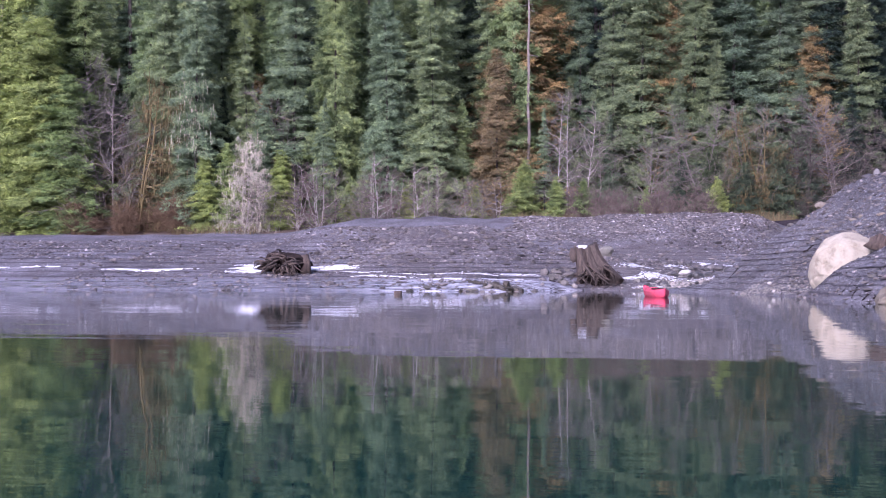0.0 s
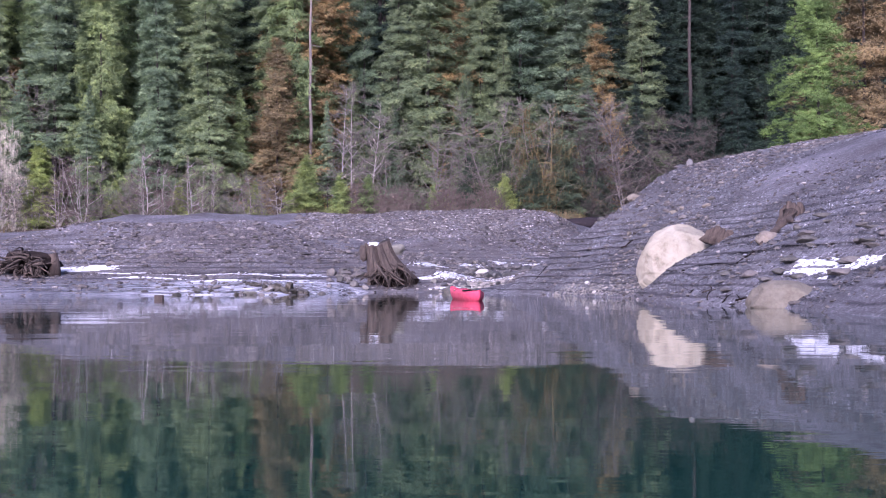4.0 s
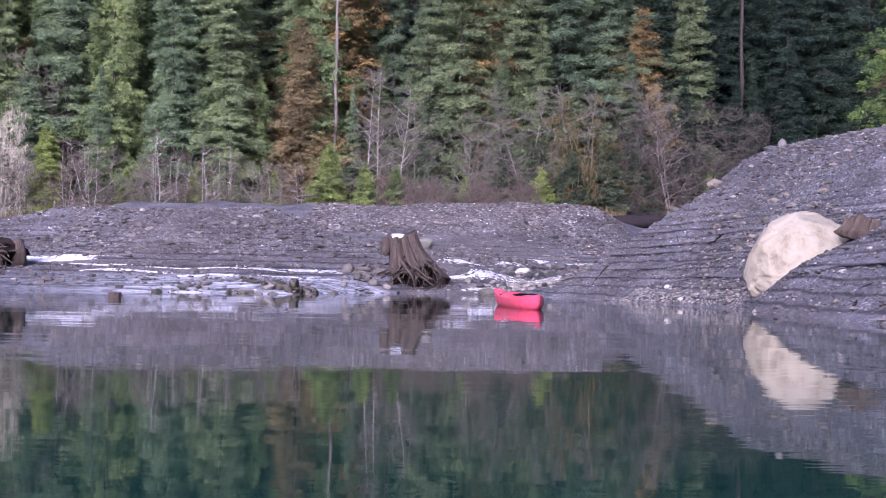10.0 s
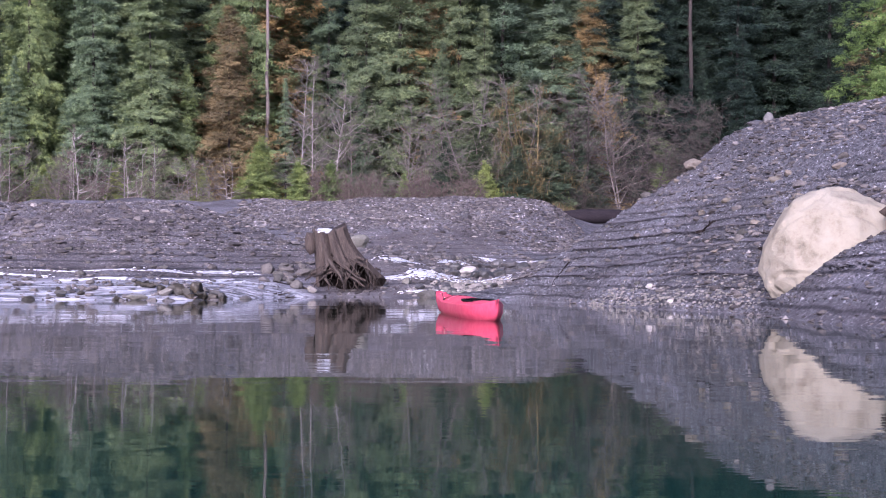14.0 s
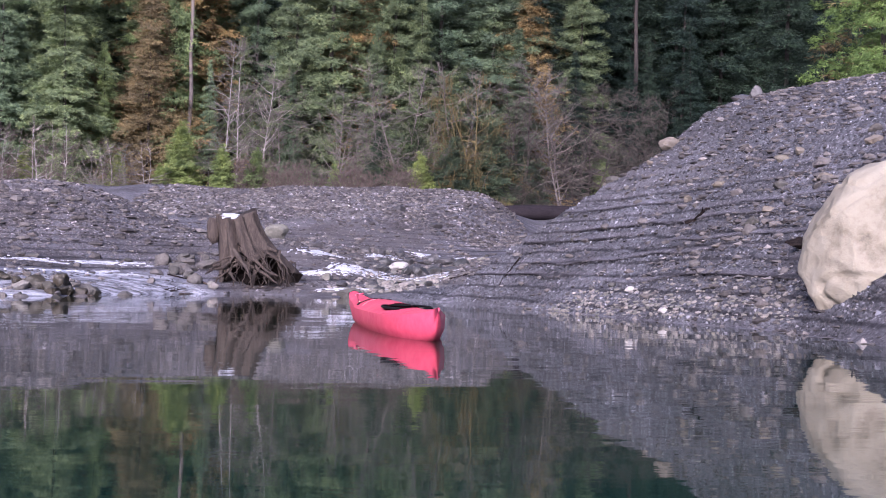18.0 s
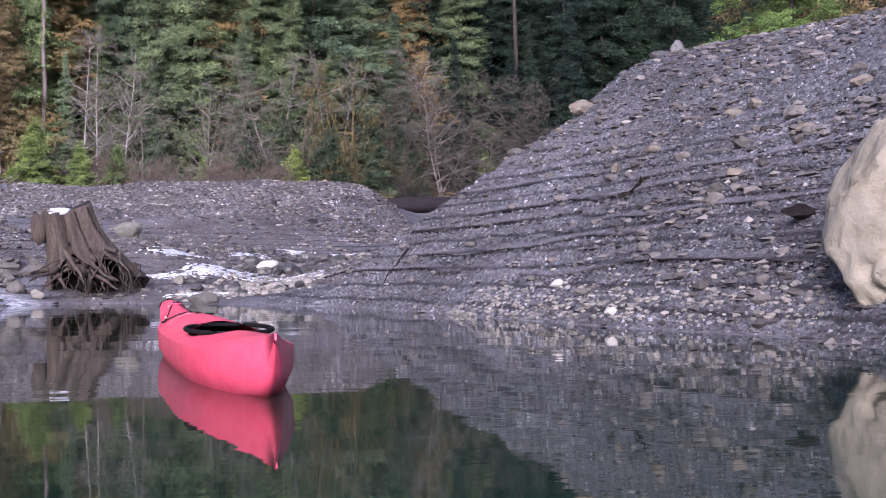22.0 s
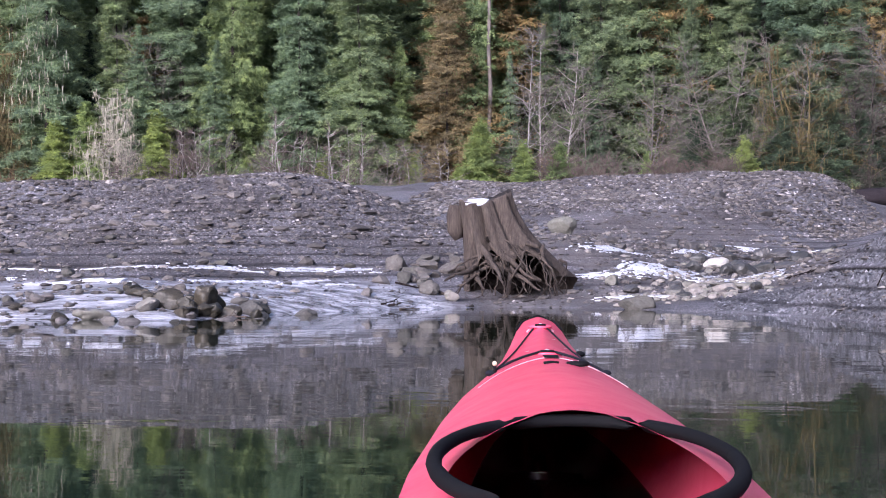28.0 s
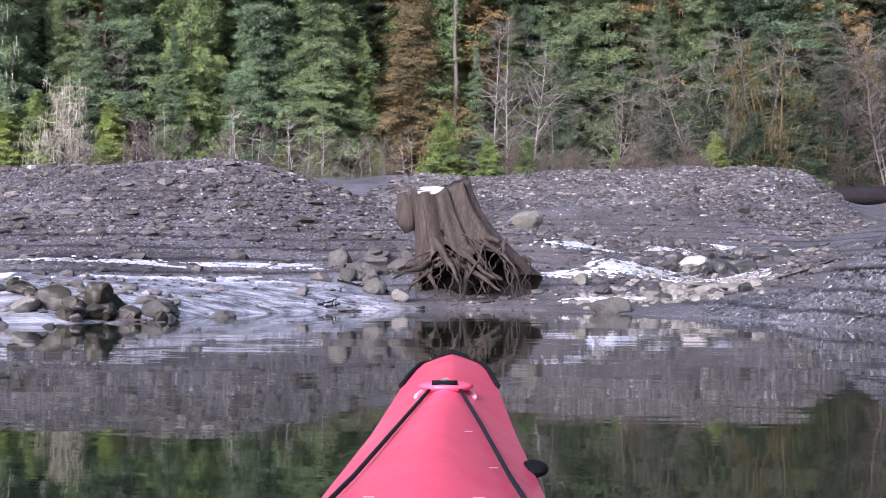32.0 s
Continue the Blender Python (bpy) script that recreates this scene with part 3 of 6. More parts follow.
def conifer_meshes(seed, h, r, leaf, clear=0.06, droop=0.35, fill=1.0, ragged=0.3, size=1.0, shape=0.8, gap=0.75, hang=0.25):
    """Trunk and crown of a conifer: uneven boughs, each a drooping fan of tufts, each tuft a spread of fine sprays."""
    rng = random.Random(seed)
    rs = np.random.RandomState(seed + 100)
    trunk = Soup()
    lean = rng.uniform(-0.01, 0.01)
    steps = 7
    trunk.tube([(lean * h * (i / steps) ** 2 * 3, 0, h * i / steps - 0.4) for i in range(steps + 1)],
               [0.0070 * h * (1 - 0.93 * i / steps) for i in range(steps + 1)], 7)
    z = h * clear
    P, D, K = [], [], []
    while z < h * 0.985:
        u = z / h
        count = rng.choice((4, 5, 5, 6)) if z < h * 0.8 else 4
        turn = rng.uniform(0, 6.283)
        for k in range(count):
            if rng.random() < 0.10:
                continue
            a = turn + 6.283 * k / count + rng.uniform(-0.5, 0.5)
            swell = 1 + 0.75 * noise.noise(Vector((math.cos(a) * 1.1 + seed * 3.7, math.sin(a) * 1.1, u * 8)))
            length = (r * (1 - u) ** shape * rng.uniform(1 - ragged, 1.15) + 0.15) * max(0.35, swell)
            sag = droop * rng.uniform(0.5, 1.4)
            rise = rng.uniform(-0.15, 0.4)
            out = np.array((math.cos(a), math.sin(a), 0.0))
            across = np.array((-math.sin(a), math.cos(a), 0.0))
            base = np.array((lean * h * u * u * 3, 0, z + rng.uniform(-0.45, 0.45)))
            if rng.random() < 0.25:
                tip = base + out * length * 0.7 + np.array((0, 0, (rise - sag * 0.6) * length * 0.7))
                trunk.tube([Vector(base), Vector(tip)], [0.02 + 0.010 * length, 0.010], 3, cap=False)
            tufts = max(3, int((1.5 + 3.4 * length) * fill / size))
            each = int(min(22, 9 / size))
            f = rs.uniform(0.03, 1.0, tufts) ** 0.8
            wide = 0.40 * length * (0.3 + f) * (1.2 - f) + 0.1
            off = rs.uniform(-1, 1, tufts)
            c = base + out * (length * f)[:, None] + across * (off * wide)[:, None]
            c[:, 2] += length * (rise * f - sag * f * f) - 0.25 * off * off * wide + rs.uniform(-0.12, 0.12, tufts) - hang * np.abs(rs.normal(0, 0.7, tufts))
            spread = size * (0.20 + 0.22 * rs.uniform(0, 1, tufts))
            q = np.repeat(c, each, 0)
            jump = rs.normal(0, 1, q.shape) * np.repeat(spread, each)[:, None] * np.array((1, 1, 0.55))
            way = out * 0.55 + np.repeat(across * off[:, None] * 0.5, each, 0) + jump * (1.6 / size) + np.array((0, 0, -hang)) + rs.normal(0, 0.25, q.shape)
            P.append(q + jump)
            D.append(way)
            K.append(np.full(len(q), size * (0.75 + 0.25 * min(1.0, length / 2))))
        z += max(0.28, gap * (0.45 + 0.55 * (1 - u))) * rng.uniform(0.75, 1.25)
    top = np.tile((lean * h * 3, 0, h * 0.95 - 0.4), (16, 1)) + rs.uniform(-0.1, 0.1, (16, 3)) + np.outer(rs.uniform(0, h * 0.03, 16), (0, 0, 1))
    P.append(top)
    D.append(rs.normal(0, 0.3, (16, 3)) + np.array((0, 0, 1.0)))
    K.append(np.full(16, 0.8))
    P, D, K = np.concatenate(P), np.concatenate(D), np.concatenate(K)
    n = len(P)
    return trunk.mesh("trunk", BARK), spray_mesh("crown", P, D, K * rs.uniform(0.38, 0.8, n), K * rs.uniform(0.055, 0.11, n), leaf, rs)


def bare_meshes(seed, h, bark, twig, spread=0.35, stems=1, twigs=5, thick=0.010, upward=0.7, first=0.25, crook=0.12, limbs=1.5, strands=0):
    """A leafless broadleaf: crooked stems, limbs that fork, and a haze of fine twigs."""
    rng = random.Random(seed)
    wood, fine = Soup(), Soup()

    def jitter(k):
        return Vector((rng.gauss(0, k), rng.gauss(0, k), rng.gauss(0, k)))

    def crooked(p, d, length, n, bend):
        pts = [p.copy()]
        for _ in range(n):
            d = (d + jitter(bend) + Vector((0, 0, 0.10 * upward))).normalized()
            pts.append(pts[-1] + d * (length / n))
        return pts

    for s in range(stems):
        a0 = rng.uniform(0, 6.283)
        tilt = 0.05 if stems == 1 else rng.uniform(0.05, 0.30)
        d0 = Vector((math.cos(a0) * tilt, math.sin(a0) * tilt, 1)).normalized()
        tall = h * rng.uniform(0.8, 1.0)
        pts = [Vector((0, 0, -0.3))] + crooked(Vector((math.cos(a0), math.sin(a0), 0)) * 0.2 * (stems > 1), d0, tall, 8, 0.022 + 0.05 * (stems > 1))
        wood.tube(pts, [thick * h * (1 - 0.88 * i / 9) for i in range(10)], 6)
        for k in range(int(h * limbs)):
            u = first + (0.98 - first) * rng.random()
            i = min(8, int(u * 9))
            p = pts[i].lerp(pts[i + 1], u * 9 - i)
            a = rng.uniform(0, 6.283)
            length = h * spread * (1.12 - u) ** 0.8 * rng.uniform(0.45, 1.15) + 0.3
            d = Vector((math.cos(a), math.sin(a), upward * rng.uniform(0.2, 1.3))).normalized()
            limb = crooked(p, d, length, 4, crook)
            (wood if k % 3 else fine).tube(limb, [0.032 + 0.008 * length, 0.034, 0.026, 0.018, 0.008], 3, cap=False)
            for j in range(2 + int(length * 1.1)):
                m = rng.randrange(1, 4)
                q = limb[m].lerp(limb[m + 1], rng.random())
                d2 = ((limb[m + 1] - limb[m]).normalized() + jitter(0.55)).normalized()
                sub = crooked(q, d2, length * rng.uniform(0.25, 0.55), 2, crook)
                fine.tube(sub, [0.017, 0.012, 0.006], 3, cap=False)
                for _ in range(strands):
                    sliver(fine, sub[rng.randrange(0, 2)].lerp(sub[2], rng.random()), Vector((rng.gauss(0, 0.12), rng.gauss(0, 0.12), -1)), rng.uniform(0.4, 1.3), 0.028, rng)
                for _ in range(twigs):
                    w = sub[rng.randrange(0, 2)].lerp(sub[2], rng.random())
                    sliver(fine, w, (sub[2] - sub[0]).normalized() + jitter(0.6) + Vector((0, 0, 0.25 * upward)), rng.uniform(0.3, 0.9), 0.011, rng)
    return wood.mesh("trunk", bark), fine.mesh("branch_crown", twig)


def plant(name, meshes, x, y, z, turn, scale, names, label, category, group):
    """Links a plant with its parts; z scale may differ a little from tree to tree."""
    root = empty(name, x, y, z, turn)
    wide = scale * (wood_rng.uniform(0.9, 1.35) if names == TC else 1.0)
    root.scale = (wide, wide, scale)
    for n, me in zip(names, meshes):
        part(n, me, None, root)
    return tagged(root, label, category, group)


TC, TL = ("trunk", "crown"), ("trunk", "branch_crown")
KINDS = {
    "fir": [conifer_meshes(s, 36, 5.0, FIR, c, 0.45, 1.0, 0.5, 0.44, gap=0.95) for s, c in ((1, 0.05), (2, 0.1), (3, 0.26), (18, 0.04))],
    "cedar": [conifer_meshes(s, 36, 4.8, CEDAR, 0.04, 0.65, 1.0, 0.5, 0.44, gap=0.9, hang=0.55) for s in (4, 5, 6)],
    "dark": [conifer_meshes(s, 38, 4.8, DEEP_SHADE_FIR, 0.12, 0.40, 0.8, 0.45, 0.52, gap=0.95) for s in (7, 8)],
    "rust": [conifer_meshes(s, 26, 5.6, RUST, 0.03, 0.6, 0.75, 0.55, 0.42, 0.6, gap=0.85, hang=0.5) for s in (9, 17)],
    "bright": [conifer_meshes(s, 24, 5.6, BRIGHT, 0.01, 0.5, 1.1, 0.4, 0.46, 0.55, gap=0.7, hang=0.35) for s in (10, 11)],
    "near": [conifer_meshes(16, 24, 3.4, NEAR_GREEN, 0.02, 0.55, 1.0, 0.5, 0.21, 0.7, gap=0.7, hang=0.5)],
    "young": [conifer_meshes(s, 7, 2.0, BRIGHT, 0.02, 0.25, 1.0, 0.3, 0.32, gap=0.45) for s in (12, 13)],
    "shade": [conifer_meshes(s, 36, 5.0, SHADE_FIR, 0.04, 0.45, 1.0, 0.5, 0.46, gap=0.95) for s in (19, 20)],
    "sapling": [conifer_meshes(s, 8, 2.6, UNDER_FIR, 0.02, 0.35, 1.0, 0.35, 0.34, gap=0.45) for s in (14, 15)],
    "alder": [bare_meshes(s, 18, ALDER, TWIG, 0.30, 1, 11, 0.0064, 0.6, 0.25, 0.27, 2.6) for s in (21, 22, 23)],
    "grey": [bare_meshes(s, 15, GREY_BARK, TWIG, 0.38, 2, 7, 0.0060, 0.5, 0.14, 0.24, 2.4) for s in (24, 25, 34)],
    "umber": [bare_meshes(s, 15, BARK, UMBER_TWIG, 0.38, 2, 9, 0.0060, 0.35, 0.14, 0.26, 2.6) for s in (39, 40, 41)],
    "mossy": [bare_meshes(s, 14, MOSS_TWIG, MOSS_TWIG, 0.36, 3, 5, 0.011, 0.35, 0.12, 0.28, 2.2, strands=2) for s in (26, 35)],
    "red": [bare_meshes(s, 9, ALDER, RED_TWIG, 0.36, 2, 10, 0.007, 0.6, 0.08, 0.22, 2.0) for s in (27, 28, 29)],
    "lichen": [bare_meshes(s, 13, LICHEN, LICHEN, 0.42, 3, 5, 0.008, -0.30, 0.05, 0.34, 3.6, strands=4) for s in (30, 36)],
    "fern": [bare_meshes(s, 3.5, FERN, FERN, 0.55, 7, 10, 0.006, 0.6, 0.02, 0.3, 4.0) for s in (37, 38)],
    "brush": [bare_meshes(s, 4.5, RED_TWIG, RED_TWIG, 0.4, 6, 9, 0.006, 1.0, 0.05, 0.25, 2.5) for s in (31, 32)],
}
ABOUT = {
    "fir": ("fir_tree", "tall blue-green fir with drooping boughs at the wood's edge", "tree", "conifers of the wood"),
    "cedar": ("cedar_tree", "tall yellow-green cedar with hanging foliage in the wood", "tree", "conifers of the wood"),
    "dark": ("fir_tree", "tall fir deep in the wood, foliage coloured dark for shade", "tree", "conifers of the wood"),
    "rust": ("cedar_tree", "cedar with rusty brown dying foliage", "tree", "conifers of the wood"),
    "bright": ("cedar_tree", "bright green bushy cedar with branches to the ground", "tree", "conifers of the wood"),
    "near": ("cedar_tree", "bright yellow-green conifer standing behind the gravel bank", "tree", "conifers of the wood"),
    "young": ("young_conifer", "small bright green young conifer at the wood's edge", "tree", "young conifers"),
    "shade": ("fir_tree", "tall fir with drooping boughs behind bare alders, green dulled to imitate shade", "tree", "conifers of the wood"),
    "sapling": ("young_conifer", "young blue-green fir with branches to the ground, darkened for undergrowth shade", "tree", "young conifers"),
    "alder": ("alder_tree", "leafless alder with a slender pale grey trunk", "tree", "bare trees at the wood's edge"),
    "grey": ("alder_tree", "leafless grey tree with several stems and fine twigs", "tree", "bare trees at the wood's edge"),
    "umber": ("alder_tree", "leafless dark brown tree with spreading limbs and fine twigs", "tree", "bare trees at the wood's edge"),
    "mossy": ("maple_tree", "leafless maple with orange-green mossy limbs", "tree", "bare trees at the wood's edge"),
    "red": ("bare_shrub", "leafless reddish-brown tall shrub before the wood", "shrub", "bare shrubs"),
    "lichen": ("lichen_tree", "small leafless tree hung with pale lichen", "tree", "bare trees at the wood's edge"),
    "fern": ("fern_thicket", "rusty brown thicket of dead ferns and twigs", "shrub", "bare shrubs"),
    "brush": ("bare_shrub", "low tangled red-brown leafless brush", "shrub", "bare shrubs"),
}
BASE_H = {"fir": 36, "cedar": 36, "dark": 38, "rust": 26, "bright": 24, "near": 24, "young": 7, "shade": 36, "sapling": 8, "alder": 18, "grey": 15, "umber": 15, "mossy": 14, "red": 9, "lichen": 13, "brush": 4.5, "fern": 3.5}
wood_rng = random.Random(5)


def tree(kind, x, y, h):
    name, label, category, group = ABOUT[kind]
    meshes = wood_rng.choice(KINDS[kind])
    names = TC if kind in ("fir", "cedar", "dark", "rust", "bright", "near", "young", "sapling", "shade") else TL
    return plant(name, meshes, x, y, gz(x, y) - 0.2, wood_rng.uniform(0, 360), h / BASE_H[kind], names, label, category, group)


# trees that stand out, from the left end of the wood to the right
for kind, x, y, h in (("bright", -91, 160, 40), ("bright", -97, 150, 24), ("cedar", -84, 163, 46), ("cedar", -74, 164, 40), ("fir", -70, 159, 40), ("cedar", -88, 158, 44), ("bright", -83, 151, 17), ("bright", -94, 156, 30), ("bright", -86, 157, 27), ("bright", -102, 156, 30), ("grey", -74.5, 154, 25), ("mossy", -70.5, 153, 22), ("grey", -71.5, 155, 20), ("bright", -80, 151, 22), ("bright", -85, 152, 30), ("grey", -80, 160, 28), ("fir", -67, 165, 44),
                      ("bright", -60.3, 151, 10.5), ("bright", -57.5, 152, 12), ("bright", -50.5, 153, 11), ("fir", -64, 158, 42), ("cedar", -44.5, 158, 42), ("fir", -37, 157, 36), ("fir", -30.5, 156, 30), ("fir", -51, 160, 40), ("fir", -57, 158, 30), ("fir", -45.5, 155, 18), ("fir", -54, 156, 20), ("lichen", -55.2, 151.5, 13.5), ("cedar", -46, 168, 46), ("fir", -38, 160, 36), ("fir", -31, 160, 40), ("cedar", -62, 170, 44)):
    tree(kind, x, y, h)
for kind, x, y, h in (("cedar", -21, 166, 48), ("rust", -22.8, 160, 24), ("alder", -14.6, 157, 17), ("alder", -13.3, 157.5, 17.5), ("alder", -10.9, 157, 18.5), ("grey", -9.4, 159, 16),
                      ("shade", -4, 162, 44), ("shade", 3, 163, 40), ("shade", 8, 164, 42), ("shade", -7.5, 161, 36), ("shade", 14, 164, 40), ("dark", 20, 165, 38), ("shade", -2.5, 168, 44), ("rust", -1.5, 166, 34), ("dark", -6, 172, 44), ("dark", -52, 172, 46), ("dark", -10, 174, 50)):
    tree(kind, x, y, h)
for kind, x, y, h in (("grey", 4.5, 156, 17), ("mossy", 10.9, 154, 15), ("shade", 16.5, 159, 20), ("shade", 6.0, 160, 24), ("shade", 1.0, 159, 20), ("rust", 18, 163, 26), ("shade", 24, 164, 34), ("shade", 4, 168, 34), ("cedar", 12, 172, 38), ("grey", 20.5, 155, 17), ("umber", 21.5, 157, 18),
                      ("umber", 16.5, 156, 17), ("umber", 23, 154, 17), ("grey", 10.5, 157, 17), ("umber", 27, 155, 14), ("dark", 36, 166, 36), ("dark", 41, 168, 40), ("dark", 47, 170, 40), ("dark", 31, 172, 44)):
    tree(kind, x, y, h)
for kind, x, y, h in (("near", 21.2, 80, 23), ("rust", 26, 86, 24), ("dark", 36, 112, 34), ("dark", 30, 116, 30), ("dark", 44, 120, 36), ("young", -18.2, 152, 8), ("young", -14, 151, 6), ("young", -20, 151, 4)):
    tree(kind, x, y, h)
for x in np.linspace(-53, -22, 20):
    tree(wood_rng.choice(("red", "red", "grey")), x + wood_rng.uniform(-1, 1), wood_rng.uniform(147.5, 151.5), wood_rng.uniform(6.5, 11))
for x in np.linspace(-13, 4, 13):
    tree("brush", x + wood_rng.uniform(-0.5, 0.5), wood_rng.uniform(147, 152), wood_rng.uniform(3.5, 5.5))
for x in (-3.5, 2.0, 15.0, 28.0):
    tree("grey" if x < 10 else "umber", x + wood_rng.uniform(-1, 1), wood_rng.uniform(154, 158), wood_rng.uniform(12, 16))
for x in np.linspace(16, 34, 7):
    tree("umber", x + wood_rng.uniform(-1, 1), wood_rng.uniform(150, 158), wood_rng.uniform(4, 8))

for x in np.linspace(-77, -63, 11):
    tree("fern", x + wood_rng.uniform(-1, 1), wood_rng.uniform(147, 153), wood_rng.uniform(2.5, 5.0))

for x, y, h in ((8.9, 152.5, 7.5), (12.8, 154, 9.0), (16.6, 156, 8.0), (5.0, 156, 9.0), (1.5, 156, 8.0)):
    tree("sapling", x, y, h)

# the wood behind, row on row up the hillside
for row, (y0, gap) in enumerate(((169, 6.4), (177, 6.6), (186, 6.0), (198, 6.6), (214, 7.4), (232, 8.0))):
    x = -0.66 * y0
    while x < 0.62 * y0:
        # dark copies among the rows colour the gaps as deep shade
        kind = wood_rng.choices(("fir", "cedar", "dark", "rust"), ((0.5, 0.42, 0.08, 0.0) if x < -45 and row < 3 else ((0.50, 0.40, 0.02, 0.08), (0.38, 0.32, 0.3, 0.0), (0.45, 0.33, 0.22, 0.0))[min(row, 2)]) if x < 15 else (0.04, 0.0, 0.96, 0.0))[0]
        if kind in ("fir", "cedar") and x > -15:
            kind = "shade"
        tree(kind, x + wood_rng.uniform(-1.5, 1.5), y0 + wood_rng.uniform(-3, 3), wood_rng.uniform(30, 46))
        x += gap * wood_rng.uniform(0.75, 1.25)


def hang_lichen(host, low, high, count, seed):
    """Pale beards of lichen on the boughs of a tree."""
    rng = random.Random(seed)
    s = Soup()
    for _ in range(count):
        a, z, r = rng.uniform(-2.6, -0.5), rng.uniform(low, high), rng.uniform(0.8, 3.6)
        a -= host.matrix_world.to_euler().z
        sliver(s, Vector((r * math.cos(a), r * math.sin(a), z)), Vector((rng.gauss(0, 0.15), rng.gauss(0, 0.15), -1)), rng.uniform(0.5, 1.7), 0.03, rng)
    tagged(part("hanging_lichen", s.mesh("hanging_lichen", LICHEN), None, host, "pale hanging beards of lichen"), kind="stuff")


hang_lichen(tree("fir", -62.6, 153.5, 40), 9, 19, 260, 3)


def snag(x, y, h, label, thick=0.34, bark=None):
    rng = random.Random(int(x * 10))
    root = empty("dead_tree", x, y, gz(x, y))
    s = Soup()
    s.tube([(rng.uniform(-.12, .12), 0, h * i / 8 - 0.3) for i in range(9)], [thick * (1 - 0.07 * i) for i in range(9)], 8, wobble=0.06, rng=rng)
    part("trunk", s.mesh("trunk", bark or SNAG), None, root)
    for k in range(9):
        b = Soup()
        z = h * rng.uniform(0.55, 0.98)
        a = rng.uniform(0, 6.283)
        n = rng.uniform(0.6, 1.6)
        b.tube([(0, 0, z), (n * math.cos(a), n * math.sin(a), z - 0.3 * n)], [0.07, 0.02], 4)
        part("broken_branch", b.mesh("broken_branch", bark or SNAG), None, root)
    tagged(root, label, "dead tree", "dead trees")


snag(-18.8, 162, 32, "tall dead tree with a bare pale grey trunk", 0.26)
snag(-98.5, 166, 42, "tall dead tree with a bare white trunk")
snag(-43.5, 172, 36, "dead tree with a broken bleached top")
snag(30.6, 166, 44, "tall dead tree with a bare brown trunk", 0.3, BARK)
snag(39.5, 171, 30, "dead tree with a bare pale trunk", 0.2)
snag(-10.6, 174, 56, "tall dead tree with a bare brown trunk", 0.4, BARK)
snag(-79.5, 169, 50, "tall dead tree with a bare brown trunk", 0.4, BARK)

# younger growth that fills the gaps at the foot of the wood
for x in np.linspace(-104, 62, 60):
    kind = wood_rng.choices(("fir", "cedar", "dark", "rust", "grey"), (0.42, 0.30, 0.04, 0.14, 0.10))[0]
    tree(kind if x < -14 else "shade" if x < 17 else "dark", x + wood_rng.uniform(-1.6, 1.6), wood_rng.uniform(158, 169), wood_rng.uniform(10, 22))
for x in np.linspace(-100, 40, 18):
    tree("young", x + wood_rng.uniform(-2, 2), wood_rng.uniform(151, 158), wood_rng.uniform(2.5, 6))


# ---------------------------------------------------------------- stones
def stone_soup(soup, p, sx, sy, sz, rng, turn=None):
    """An uneven stone of twenty faces, dented and turned at random."""
    g = (1 + 5 ** 0.5) / 2
    base = [(-1, g, 0), (1, g, 0), (-1, -g, 0), (1, -g, 0), (0, -1, g), (0, 1, g), (0, -1, -g), (0, 1, -g), (g, 0, -1), (g, 0, 1), (-g, 0, -1), (-g, 0, 1)]
    faces = [(0, 11, 5), (0, 5, 1), (0, 1, 7), (0, 7, 10), (0, 10, 11), (1, 5, 9), (5, 11, 4), (11, 10, 2), (10, 7, 6), (7, 1, 8),
             (3, 9, 4), (3, 4, 2), (3, 2, 6), (3, 6, 8), (3, 8, 9), (4, 9, 5), (2, 4, 11), (6, 2, 10), (8, 6, 7), (9, 8, 1)]
    a = rng.uniform(0, 6.283) if turn is None else turn
    c, s = math.cos(a), math.sin(a)
    out = []
    for x, y, z in base:
        k = rng.uniform(0.75, 1.2) / 1.9
        x, y, z = x * k * sx, y * k * sy, z * k * sz
        out.append((p[0] + c * x - s * y, p[1] + s * x + c * y, p[2] + z))
    soup.add(out, faces)


def grain_soup(soup, p, sx, sy, sz, rng):
    """A small angular stone of eight faces."""
    a = rng.uniform(0, 6.283)
    c, s = math.cos(a), math.sin(a)
    out = []
    for x, y, z in ((1, 0, 0), (0, 1, 0), (-1, 0, 0), (0, -1, 0), (0, 0, 1), (0, 0, -1)):
        x, y, z = (x + rng.uniform(-.4, .4)) * sx, (y + rng.uniform(-.4, .4)) * sy, (z + rng.uniform(-.3, .3)) * sz
        out.append((p[0] + c * x - s * y, p[1] + s * x + c * y, p[2] + z))
    soup.add(out, [(0, 1, 4), (1, 2, 4), (2, 3, 4), (3, 0, 4), (1, 0, 5), (2, 1, 5), (3, 2, 5), (0, 3, 5)])


